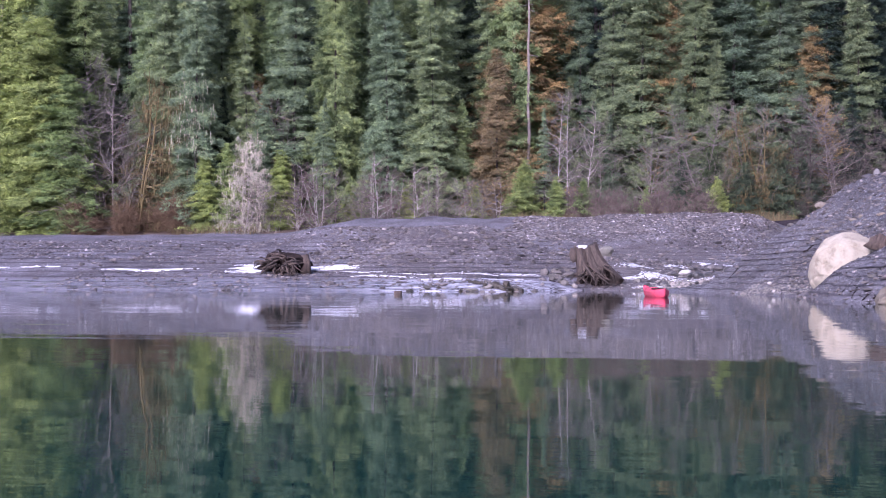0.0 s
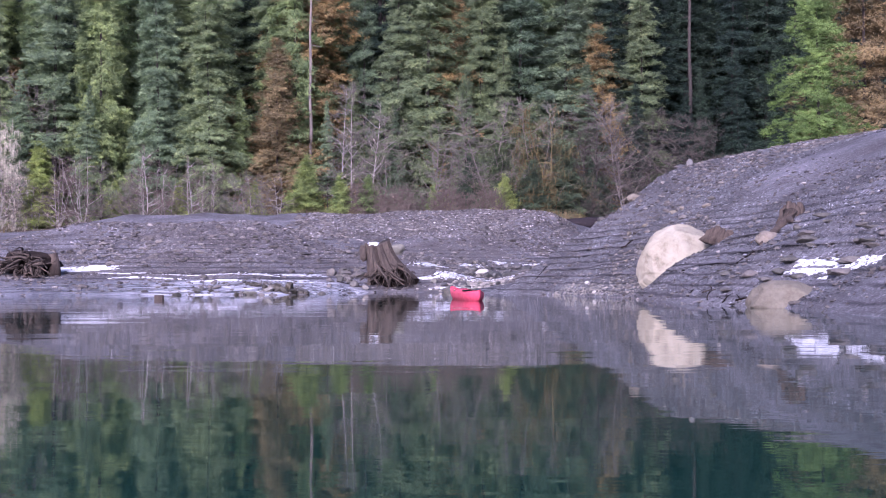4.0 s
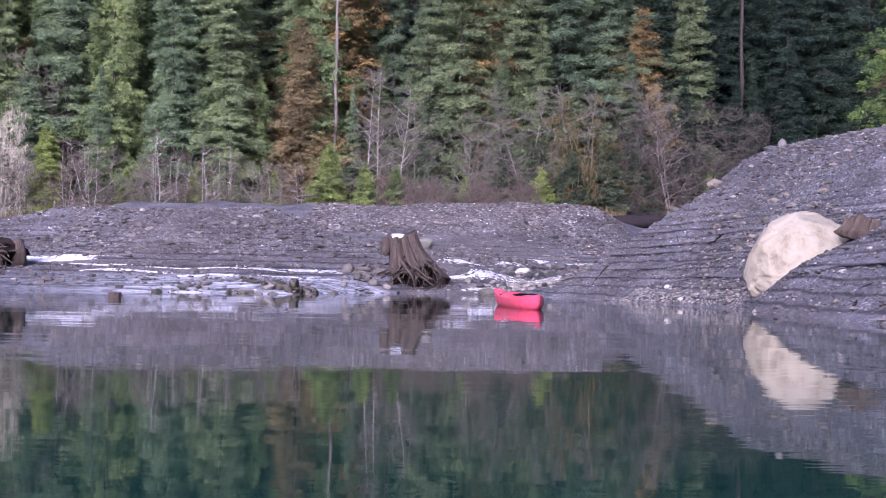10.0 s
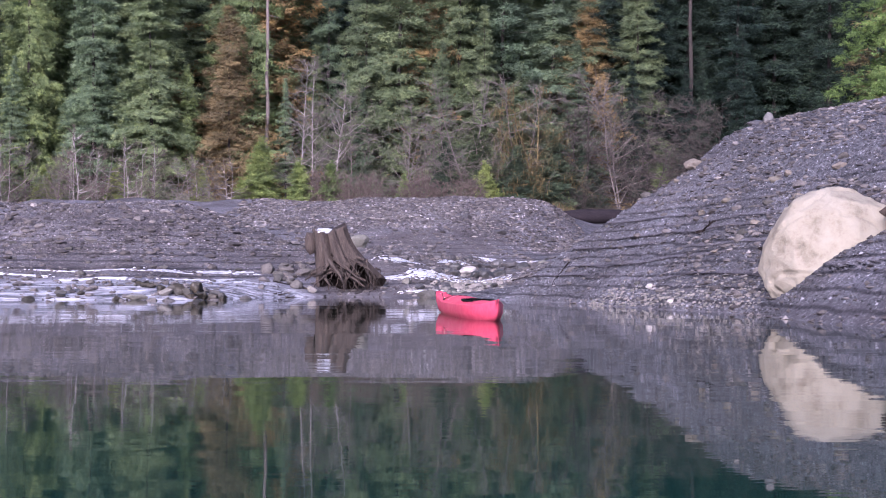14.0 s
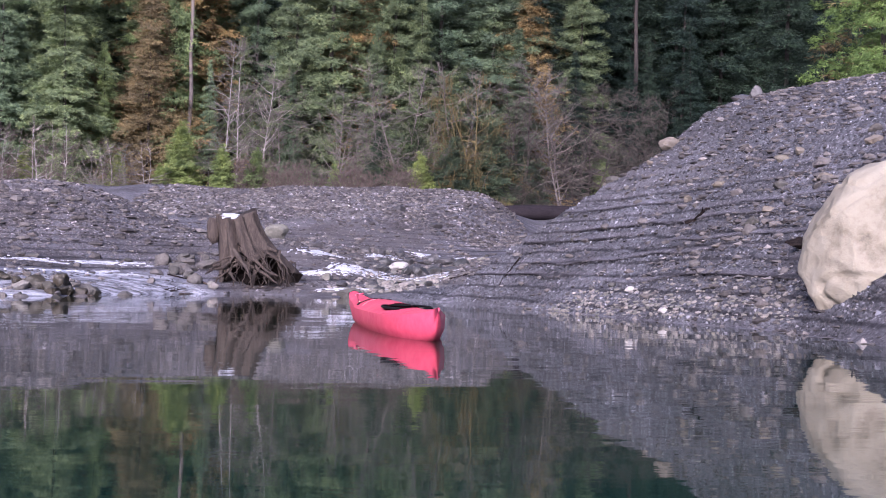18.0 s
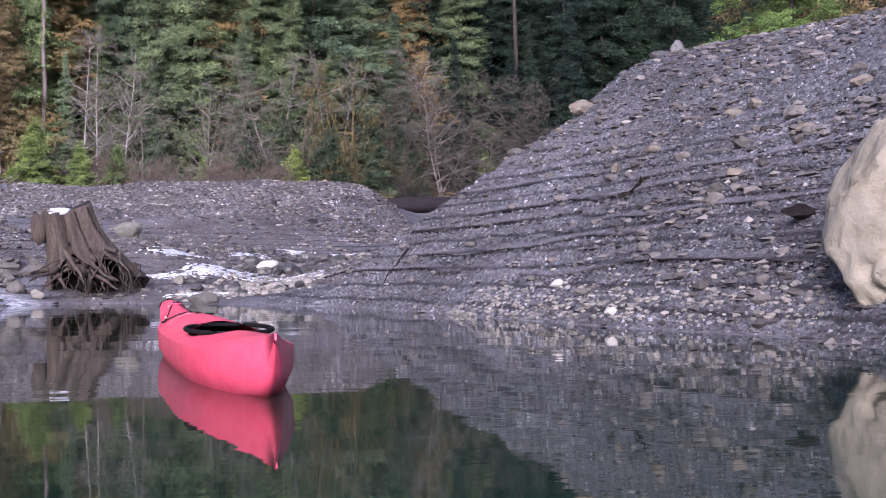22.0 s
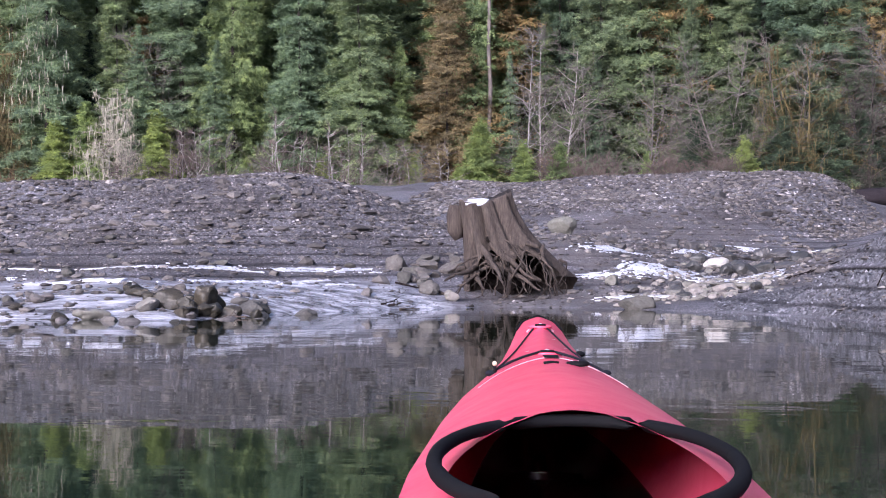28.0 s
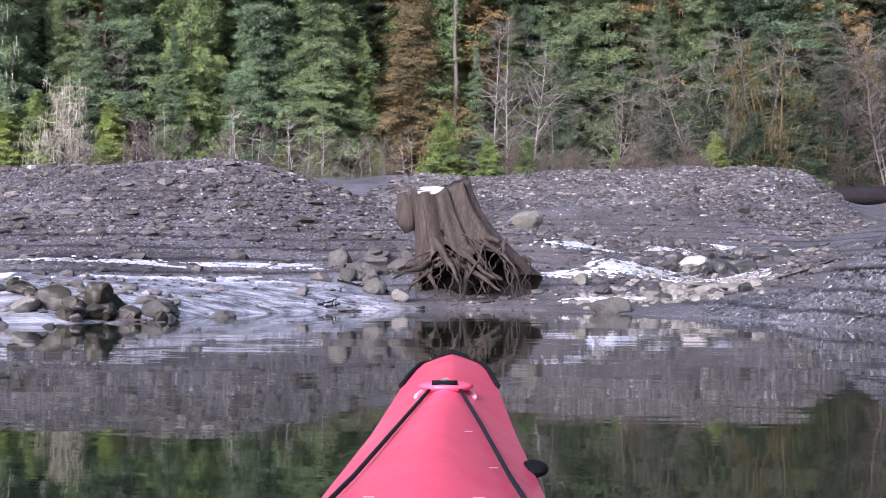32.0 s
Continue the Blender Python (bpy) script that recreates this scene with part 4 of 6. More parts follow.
def rock_mesh(name, seed, sx, sy, sz, material, cuts=3, rough=0.16, smooth=True, facets=(0.42, 0.85)):
    """A rounded rock with broad facets and small dents."""
    rng = random.Random(seed)
    bm = bmesh.new()
    bmesh.ops.create_icosphere(bm, subdivisions=cuts, radius=1)
    o = Vector((rng.uniform(0, 50), rng.uniform(0, 50), rng.uniform(0, 50)))
    planes = [(Vector((rng.gauss(0, 1), rng.gauss(0, 1), rng.gauss(0, 1))).normalized(), rng.uniform(*facets)) for _ in range(9)]
    for v in bm.verts:
        q = v.co.copy()
        for n, d in planes:
            over = q.dot(n) - d
            if over > 0:
                q -= n * over * 0.8
        q *= 1 + rough * (noise.noise(q * 1.6 + o) + 0.4 * noise.noise(q * 5 + o))
        v.co = Vector((q.x * sx, q.y * sy, q.z * sz))
    for f in bm.faces:
        f.smooth = smooth
    bm.normal_update()
    for e in bm.edges:
        e.smooth = e.calc_face_angle(0.0) < 0.42
    me = bpy.data.meshes.new(name)
    bm.to_mesh(me)
    bm.free()
    me.materials.append(material)
    return me


def rock(x, y, sx, sy, sz, material, label, seed, sink=0.3, turn=0.0, cuts=2, group="stones on the shore", name="rock"):
    ob = new(name, rock_mesh(name, seed, sx, sy, sz, material, 4 if sx > 0.2 else max(cuts, 2) + (sx > 0.1), 0.2, smooth=True))
    ob.matrix_world = pose(x, y, gz(x, y) + sz * (1 - 2 * sink), 0, 0, turn)
    return tagged(ob, label, "rock", group)


def boulder(name, x, y, z, sx, sy, sz, material, label, seed, turn=0.0):
    ob = new(name, rock_mesh(name, seed, sx, sy, sz, material, 5, 0.13, facets=(0.8, 0.98)))
    ob.matrix_world = pose(x, y, z, 0, 0, turn)
    return tagged(ob, label, "boulder")


def split_boulder(x, y, z, sx, sy, sz, turn):
    """A big granite block with broad split faces and an undercut foot."""
    bm = bmesh.new()
    bmesh.ops.create_icosphere(bm, subdivisions=6, radius=1)
    o = Vector((31, 7, 12))
    left, front, up = Vector((-0.68, 0.73, 0)), Vector((-0.73, -0.68, 0)), Vector((0, 0, 1))
    faces = [(left * 0.8 - up * 0.6, 0.80), (front * 0.95 + up * 0.25, 0.86), (left * 0.78 + up * 0.55 + front * 0.3, 0.93), (up * 0.93 - left * 0.35 + front * 0.2, 0.93),
             (front * 0.8 - up * 0.45 + left * 0.35, 0.84), (front * 0.6 - left * 0.6 + up * 0.5, 0.92), (front * 0.75 + left * 0.65 + up * 0.05, 0.90)]
    for v in bm.verts:
        q = v.co.copy()
        for n, d in faces:
            n = n.normalized()
            over = q.dot(n) - d + 0.05 * noise.noise(q * 2.2 + o)
            if over > 0:
                q -= n * over * 0.78
        crack = abs(noise.noise(Vector((q.x * 0.9, q.y * 0.9, q.z * 2.4)) + o))
        q *= 1.03 + 0.05 * noise.noise(q * 1.8 + o) + 0.03 * noise.noise(q * 4.5 + o) + 0.016 * noise.noise(q * 11 + o) - 0.05 * max(0.0, 0.05 - crack) / 0.05
        v.co = Vector((q.x * sx, q.y * sy, q.z * sz))
    for f in bm.faces:
        f.smooth = True
    ob = part("boulder", bm, GRANITE, None)
    ob.matrix_world = pose(x, y, z, 0, 0, turn)
    return tagged(ob, "large pale cream granite boulder half buried in the gravel bank", "boulder")


split_boulder(6.35, 46.1, 0.86, 1.42, 1.2, 1.44, 20)
boulder("boulder", 5.95, 32.6, 0.10, 0.86, 0.62, 0.48, TAN_STONE, "low rounded tan boulder at the water's edge", 8, 10)
boulder("boulder", 7.35, 39.3, gz(7.35, 39.3) + 0.02, 0.36, 0.3, 0.24, TAN_STONE, "small tan boulder bedded in the gravel bank", 9, 40)
rock(-4.66, 87.2, 0.58, 0.5, 0.6, PALE_STONE, "pale rounded boulder behind the stump", 11, 0.2)
rock(0.92, 80.6, 0.42, 0.3, 0.26, WHITE_STONE, "white rounded stone in the creek bed", 12, 0.2)
rock(7.2, 61.6, 0.38, 0.28, 0.18, TAN_STONE, "flat tan rock on the bank's crest", 13, 0.3)
rock(5.9, 62.2, 0.26, 0.22, 0.20, ROCK, "brown rock on the bank's crest", 33, 0.3)
rock(4.02, 52.1, 0.11, 0.06, 0.07, WHITE_STONE, "small white stone on the gravel slope", 14, 0.1)
rock(-5.95, 69.0, 0.24, 0.2, 0.2, ROCK, "grey rounded stone beside the stump", 15, 0.2)
rock(-5.35, 68.6, 0.17, 0.13, 0.18, PALE_STONE, "white pointed stone beside the stump's roots", 16, 0.2)
rock(-8.75, 60.8, 0.30, 0.25, 0.20, MOSSY_STONE, "mossy stone in a pile at the water's edge", 17, 0.15, cuts=3)
rock(-8.25, 61.05, 0.25, 0.22, 0.26, MOSSY_STONE, "brown stone in a pile at the water's edge", 18, 0.0, cuts=3)
rock(-7.98, 60.8, 0.24, 0.2, 0.18, MOSSY_STONE, "brown stone in a pile at the water's edge", 19, 0.2, cuts=3)
rock(-7.75, 62.0, 0.24, 0.2, 0.18, ROCK, "grey stone in a pile at the water's edge", 22, 0.2, cuts=3)
rock(-6.7, 62.3, 0.13, 0.12, 0.12, MOSSY_STONE, "brown stone in the shallows", 23, 0.2)
rock(-8.6, 58.9, 0.2, 0.15, 0.12, ROCK, "grey stone at the water's edge", 24, 0.2)
rock(-9.8, 60.0, 0.32, 0.2, 0.14, PALE_STONE, "flat tan stone on the shore", 25, 0.2)
rock(-9.0, 60.4, 0.24, 0.2, 0.15, PALE_STONE, "flat tan stone on the shore", 26, 0.2)
rock(-1.1, 66.2, 0.36, 0.3, 0.28, ROCK, "grey rock at the creek mouth", 27, 0.3)
rock(10.05, 63.4, 0.22, 0.2, 0.2, WET_ROCK, "brown rock on the bank's crest", 20, 0.25)
rock(9.6, 63.2, 0.32, 0.22, 0.16, WET_ROCK, "brown rock on the bank's crest", 28, 0.3)
rock(8.6, 62.9, 0.22, 0.16, 0.13, WET_ROCK, "dark rock on the bank's crest", 29, 0.3)
rock(-7.4, 71.5, 0.34, 0.3, 0.3, ROCK, "large grey stone on the berm", 21, 0.25)
rock(-6.7, 71.0, 0.26, 0.2, 0.18, ROCK, "brown stone on the berm above the stump", 30, 0.25)
rock(-6.3, 70.2, 0.22, 0.18, 0.16, ROCK, "grey stone on the berm above the stump", 31, 0.25)
rock(5.8, 50.9, 0.17, 0.13, 0.11, ROCK, "brown stone on the gravel slope", 34, 0.25)
rock(4.9, 51.1, 0.12, 0.1, 0.1, ROCK, "grey stone on the gravel slope", 35, 0.25)
rock(4.1, 51.1, 0.16, 0.07, 0.06, ROCK, "flat slate-blue stone on the gravel slope", 36, 0.2)
rock(4.0, 49.7, 0.09, 0.08, 0.07, WHITE_STONE, "small white stone by the water", 37, 0.2)
rock(8.0, 54.4, 0.16, 0.12, 0.1, TAN_STONE, "tan stone on the gravel slope", 38, 0.2)
rock(7.2, 51.0, 0.15, 0.12, 0.1, ROCK, "tan stone on the gravel slope", 39, 0.2)

orng = random.Random(77)
for i in range(56):
    x = orng.uniform(-13, -6.8)
    y = float(np.interp(x, [-14, -10, -7.2, -6.6], [59.6, 58.8, 58.2, 61])) + orng.uniform(0.2, 4.5)
    k = orng.uniform(0.07, 0.2)
    mossy = orng.random() < 0.35
    rock(x, y, k * orng.uniform(1, 1.6), k, k * orng.uniform(0.5, 0.9), MOSSY_STONE if mossy else ROCK, "mossy brown stone on the silt by the water" if mossy else "grey stone on the silt by the water", 500 + i, 0.2, orng.uniform(0, 360), 2, "stones on the silt")
for i, (dx, dy, k) in enumerate(((0.1, -0.25, 0.2), (0.45, -0.3, 0.17), (-0.35, 0.1, 0.15), (0.75, 0.0, 0.2), (0.3, 0.45, 0.22), (1.0, 0.6, 0.14))):
    rock(-8.5 + dx, 60.95 + dy, k * 1.2, k * 0.95, k * 0.8, MOSSY_STONE, "brown mossy stone in a pile at the water's edge", 560 + i, 0.15, 60 * i, 3)

# stones of the creek bed, bank foot and berm that stand out one by one
crng = random.Random(21)
for i in range(48):
    y = crng.uniform(68, 92)
    x = float(np.interp(y, [c[1] for c in CREEK], [c[0] for c in CREEK])) + crng.gauss(0, 1.3)
    k = crng.uniform(0.08, 0.24)
    pale = crng.random() < 0.35
    rock(x, y, k * crng.uniform(1, 1.5), k, k * crng.uniform(0.5, 0.8), PALE_STONE if pale else WET_ROCK, "pale stone in the creek bed" if pale else "grey-brown stone in the creek bed", 100 + i, 0.25, crng.uniform(0, 360), 2, "stones of the creek bed")
for i in range(40):
    x = crng.uniform(-20, -5.8)
    y = crng.uniform(60, 81)
    k = crng.uniform(0.08, 0.2)
    if gz(x, y) > 0.15:
        rock(x, y, k * crng.uniform(1, 1.4), k, k * crng.uniform(0.5, 0.8), ROCK, "grey-brown stone on the berm", 200 + i, 0.25, crng.uniform(0, 360), 2, "stones of the berm")
for i in range(60):
    y = crng.uniform(46.5, 62)
    x = float(np.interp(y, [46, 49, 53, 56.5, 60, 63.4], [5.2, 4.2, 3.4, 2.9, 2.2, 1.2])) + abs(crng.gauss(0, 2.6))
    k = crng.uniform(0.045, 0.11)
    rock(x, y, k * crng.uniform(1, 1.5), k, k * crng.uniform(0.5, 0.8), ROCK, "brown stone on the gravel bank", 300 + i, 0.25, crng.uniform(0, 360), 1, "stones of the bank")
for i in range(26):
    x = crng.uniform(5.4, 8.5)
    y = crng.uniform(31.5, 38.5)
    k = crng.uniform(0.08, 0.26)
    if gz(x, y) > 0.02:
        rock(x, y, k * crng.uniform(1, 1.7), k, k * crng.uniform(0.3, 0.6), ROCK, "flat dark stone by the tan boulder", 400 + i, 0.25, crng.uniform(0, 360), 1, "stones by the tan boulder")

for i in range(16):
    x, y = crng.uniform(-7.2, -5.7), crng.uniform(69.3, 74.5)
    k = crng.uniform(0.12, 0.26)
    rock(x, y, k * crng.uniform(1, 1.4), k, k * crng.uniform(0.6, 0.9), ROCK, "rounded grey-brown stone on the slope above the stump", 900 + i, 0.25, crng.uniform(0, 360), 3, "stones of the berm")

# gravel scattered over bank, berm and creek bed
srng = random.Random(9)


def strew(name, regions, material, label, big=0.09):
    soup = Soup()
    for x0, x1, y0, y1, count, lo, hi in regions:
        xs, ys = [srng.uniform(x0, x1) for _ in range(count)], [srng.uniform(y0, y1) for _ in range(count)]
        zs = ground_z(np.array(xs), np.array(ys))
        for x, y, z in zip(xs, ys, zs):
            if z < 0.0 or (x < -5 and y < 86 and z < srng.uniform(1.2, 1.9) and srng.random() < 0.88):
                continue
            k = lo + (hi - lo) * srng.random() ** 3
            (stone_soup if k > big else grain_soup)(soup, (x, y, z + 0.12 * k), k * srng.uniform(0.8, 1.5), k, k * srng.uniform(0.32, 0.7), srng)
    tagged(new(name, soup.mesh(name, material)), label, "stones", kind="stuff")


def sheet(name, regions, material, label):
    """A dense skin of small half-buried stones, each a blunt five-sided lump."""
    rs = np.random.RandomState(31)
    P, K = [], []
    for x0, x1, y0, y1, count, lo, hi in regions:
        q = np.stack([rs.uniform(x0, x1, count), rs.uniform(y0, y1, count)], 1)
        k = lo + (hi - lo) * rs.uniform(0, 1, count) ** 2.5
        z = ground_z(q[:, 0], q[:, 1])
        k = np.where((q[:, 0] < -5) & (q[:, 1] < 86) & (z < 1.75), np.minimum(k, 0.03), k)
        keep = (z > 0.03) & ~((q[:, 0] < -5) & (z < 0.55 + 0.45 * rs.uniform(0, 1, count)) & (rs.uniform(0, 1, count) < 0.93))
        P.append(np.concatenate([q, z[:, None]], 1)[keep])
        K.append(k[keep])
    P, K = np.concatenate(P), np.concatenate(K)
    n = len(P)
    turn = rs.uniform(0, 6.283, (n, 1))
    a = turn + np.arange(5) * 1.2566 + rs.uniform(-0.35, 0.35, (n, 5))
    r = K[:, None] * rs.uniform(0.65, 1.3, (n, 5))
    wide = rs.uniform(0.8, 1.25, (n, 1))
    c, s = np.cos(turn), np.sin(turn)
    bx, by = r * np.cos(a) * wide, r * np.sin(a)
    v = np.empty((n, 6, 3))
    v[:, :5, 0] = P[:, :1] + bx * c - by * s
    v[:, :5, 1] = P[:, 1:2] + bx * s + by * c
    v[:, :5, 2] = P[:, 2:] + K[:, None] * rs.uniform(-0.35, 0.45, (n, 5))
    tilt = np.clip((ground_z(P[:, 0] + 0.06, P[:, 1]) - ground_z(P[:, 0] - 0.06, P[:, 1])) / 0.12, -1, 1)
    tall = K * rs.uniform(0.45, 1.0, n) / np.sqrt(1 + tilt ** 2)
    v[:, 5, 0] = P[:, 0] - tilt * tall + K * rs.uniform(-0.4, 0.4, n)
    v[:, 5, 1] = P[:, 1] + K * rs.uniform(-0.4, 0.4, n)
    v[:, 5, 2] = P[:, 2] + tall
    low = ground_z(v[:, :5, 0].ravel(), v[:, :5, 1].ravel()).reshape(n, 5)
    v[:, :5, 2] = np.minimum(v[:, :5, 2], low + 0.25 * K[:, None])
    base = np.arange(n)[:, None] * 6
    tris = np.stack([np.stack([base[:, 0] + i, base[:, 0] + (i + 1) % 5, base[:, 0] + 5], 1) for i in range(5)], 1).reshape(-1, 3)
    me = bpy.data.meshes.new(name)
    me.vertices.add(n * 6)
    me.vertices.foreach_set("co", v.ravel())
    me.loops.add(tris.size)
    me.loops.foreach_set("vertex_index", tris.ravel())
    me.polygons.add(len(tris))
    me.polygons.foreach_set("loop_start", np.arange(0, tris.size, 3))
    me.polygons.foreach_set("loop_total", np.full(len(tris), 3))
    me.materials.append(material)
    me.update(calc_edges=True)
    tagged(new(name, me), label, "gravel", kind="stuff")


sheet("fine_gravel", ((0.4, 3.2, 57, 67, 8000, 0.015, 0.06), (1.8, 9.5, 44, 64.5, 95000, 0.012, 0.05), (4, 7, 44, 54, 25000, 0.010, 0.035), (5, 13, 30, 44, 22000, 0.014, 0.05), (8, 18, 52, 68, 22000, 0.025, 0.07)), PEBBLE, "fine grey gravel skin of the steep bank")
sheet("berm_gravel", ((-19, -5.2, 64, 82, 60000, 0.018, 0.07), (-34, -18, 62, 82, 14000, 0.03, 0.08), (-70, -33, 62, 95, 14000, 0.05, 0.14), (-13, 9, 96, 115, 18000, 0.05, 0.14), (-6, 5, 69, 97, 9000, 0.02, 0.08)), BERM_PEBBLE, "fine grey-brown gravel skin of the berm")
strew("loose_stones", ((-22, -5.5, 62, 84, 14000, 0.02, 0.11), (-22, -5.5, 68, 84, 700, 0.08, 0.26), (-14, 10, 97, 116, 7500, 0.06, 0.2), (-14, 5, 80, 97, 1500, 0.05, 0.2), (-5, 4, 68, 90, 1300, 0.04, 0.14), (-34, -20, 60, 84, 1500, 0.06, 0.16), (-34, -8, 60, 67, 11000, 0.04, 0.15), (-70, -33, 62, 90, 1500, 0.08, 0.22)),
      STONE, "grey and brown stones strewn over the berm")
strew("loose_gravel", ((2, 12, 44, 64.5, 2500, 0.03, 0.09), (4.6, 8, 47, 53, 900, 0.03, 0.11), (6, 18, 55, 68, 3500, 0.04, 0.14), (4.5, 12, 28, 46, 1200, 0.03, 0.10)), STONE, "grey gravel strewn over the steep bank")
pale = Soup()
for i in range(600):
    y = srng.uniform(46.5, 55)
    x = float(np.interp(y, [46, 49, 53, 56.5, 60], [5.0, 4.0, 3.2, 2.7, 2.0])) + abs(srng.gauss(0, 0.42)) + 0.05
    k = srng.uniform(0.015, 0.05)
    stone_soup(pale, (x, y, gz(x, y) + 0.2 * k), k * 1.3, k, k * 0.7, srng)
for i in range(200):
    y = srng.uniform(67, 76)
    x = float(np.interp(y, [66, 72, 80], [-0.6, 0.5, 1.6])) + srng.gauss(0, 0.9)
    k = srng.uniform(0.05, 0.12)
    stone_soup(pale, (x, y, gz(x, y) + 0.2 * k), k * 1.3, k, k * 0.7, srng)
tagged(new("washed_pebbles", pale.mesh("washed_pebbles", PALE_STONE)), "pale washed pebbles along the water's edge", "stones", kind="stuff")


# frost and ice left on the flats
def frost(x0, y0, x1, y1, width, seed, fill=0.5):
    """A ragged thin sheet of ice along a line, following the ground."""
    rng = random.Random(seed)
    soup = Soup()
    step, rise = 0.075, 0.05
    length = math.hypot(x1 - x0, y1 - y0)
    ux, uy = (x1 - x0) / length, (y1 - y0) / length
    n, m = int(length / step), max(2, int(width / rise))
    o = Vector((rng.uniform(0, 99), rng.uniform(0, 99), 0))
    px = [x0 + ux * i * step - uy * (j - m / 2) * rise for j in range(m + 1) for i in range(n + 1)]
    py = [y0 + uy * i * step + ux * (j - m / 2) * rise for j in range(m + 1) for i in range(n + 1)]
    pz = ground_z(np.array(px), np.array(py))
    for j in range(m):
        for i in range(n):
            edge = 1 - abs(2 * (j + 0.5) / m - 1) ** 2
            ends = min(1, 4 * min(i, n - i) / n + 0.15)
            v = noise.noise(Vector((i * 0.05, j * 0.28, 0)) + o) + 0.7 * noise.noise(Vector((i * 0.19, j * 0.9, 3)) + o) + 0.35 * noise.noise(Vector((i * 0.7, j * 1.7, 7)) + o)
            if v * 0.75 + 0.5 < 1 - fill * edge * ends * 1.35:
                continue
            c = [j * (n + 1) + i, j * (n + 1) + i + 1, (j + 1) * (n + 1) + i + 1, (j + 1) * (n + 1) + i]
            top = [(px[k], py[k], pz[k] + 0.022 + 0.015 * noise.noise(Vector((px[k] * 5, py[k] * 5, 0)))) for k in c]
            soup.add(top + [(p[0], p[1], p[2] - 0.06) for p in top], [(0, 1, 2, 3), (0, 4, 5, 1), (1, 5, 6, 2), (2, 6, 7, 3), (3, 7, 4, 0)])
    if soup.v:
        tagged(new("frost_patch", soup.mesh("frost_patch", ICE)), "ragged white patch of frost and thin ice on the silt", "ice", "frost patches", "stuff")


def strand(level, x0, x1, width, seed, fill, start=57.0):
    """Frost that lies along one level of the shore."""
    ys = np.arange(start, start + 34, 0.1)
    at = []
    for x in (x0, x1):
        over = ground_z(np.full(ys.shape, x), ys) > level
        at.append(float(ys[np.argmax(over)]))
    frost(x0, at[0], x1, at[1], width, seed, fill)


for n, (level, x0, x1, w, fill) in enumerate(((0.88, -12.4, -9.8, 1.2, 0.52), (0.90, -10.0, -7.6, 1.3, 0.55), (0.95, -15.0, -12.0, 0.8, 0.6), (1.0, -18.5, -15.5, 0.8, 0.6),
                                              (0.60, -13.5, -10.5, 0.7, 0.6), (0.62, -10.4, -8.2, 0.6, 0.5), (0.55, -9.0, -7.6, 0.5, 0.45), (0.7, -17.5, -13.5, 0.9, 0.55))):
    strand(level, x0, x1, w * 0.75, n, fill - 0.11)
for n, (level, x0, x1, w, fill) in enumerate(((0.68, -3.0, -1.1, 1.5, 0.48), (0.74, -1.8, 0.6, 2.0, 0.48), (0.62, 0.3, 2.1, 2.6, 0.5), (1.7, 2.0, 4.8, 2.4, 0.5), (1.4, -3.1, -1.3, 1.3, 0.5), (1.5, -0.6, 1.6, 1.0, 0.5))):
    strand(level, x0, x1, w, 20 + n, fill, 67.0)
frost(0.7, 71.5, 2.4, 75.5, 0.9, 31, 0.75)
frost(1.4, 76.0, 3.4, 79.4, 1.7, 32, 0.6)
for n, (x0, y0, x1, y1, w, fill) in enumerate(((-25.5, 67.5, -17.5, 68.5, 2.6, 0.75), (-33, 66.5, -27, 67, 0.8, 0.5), (-44, 67.5, -36, 67.5, 0.6, 0.45), (6.7, 35.2, 7.7, 31.5, 1.0, 0.55), (-2.2, 68.6, 0.5, 69.5, 1.2, 0.6))):
    frost(x0, y0, x1, y1, w, 40 + n, fill)


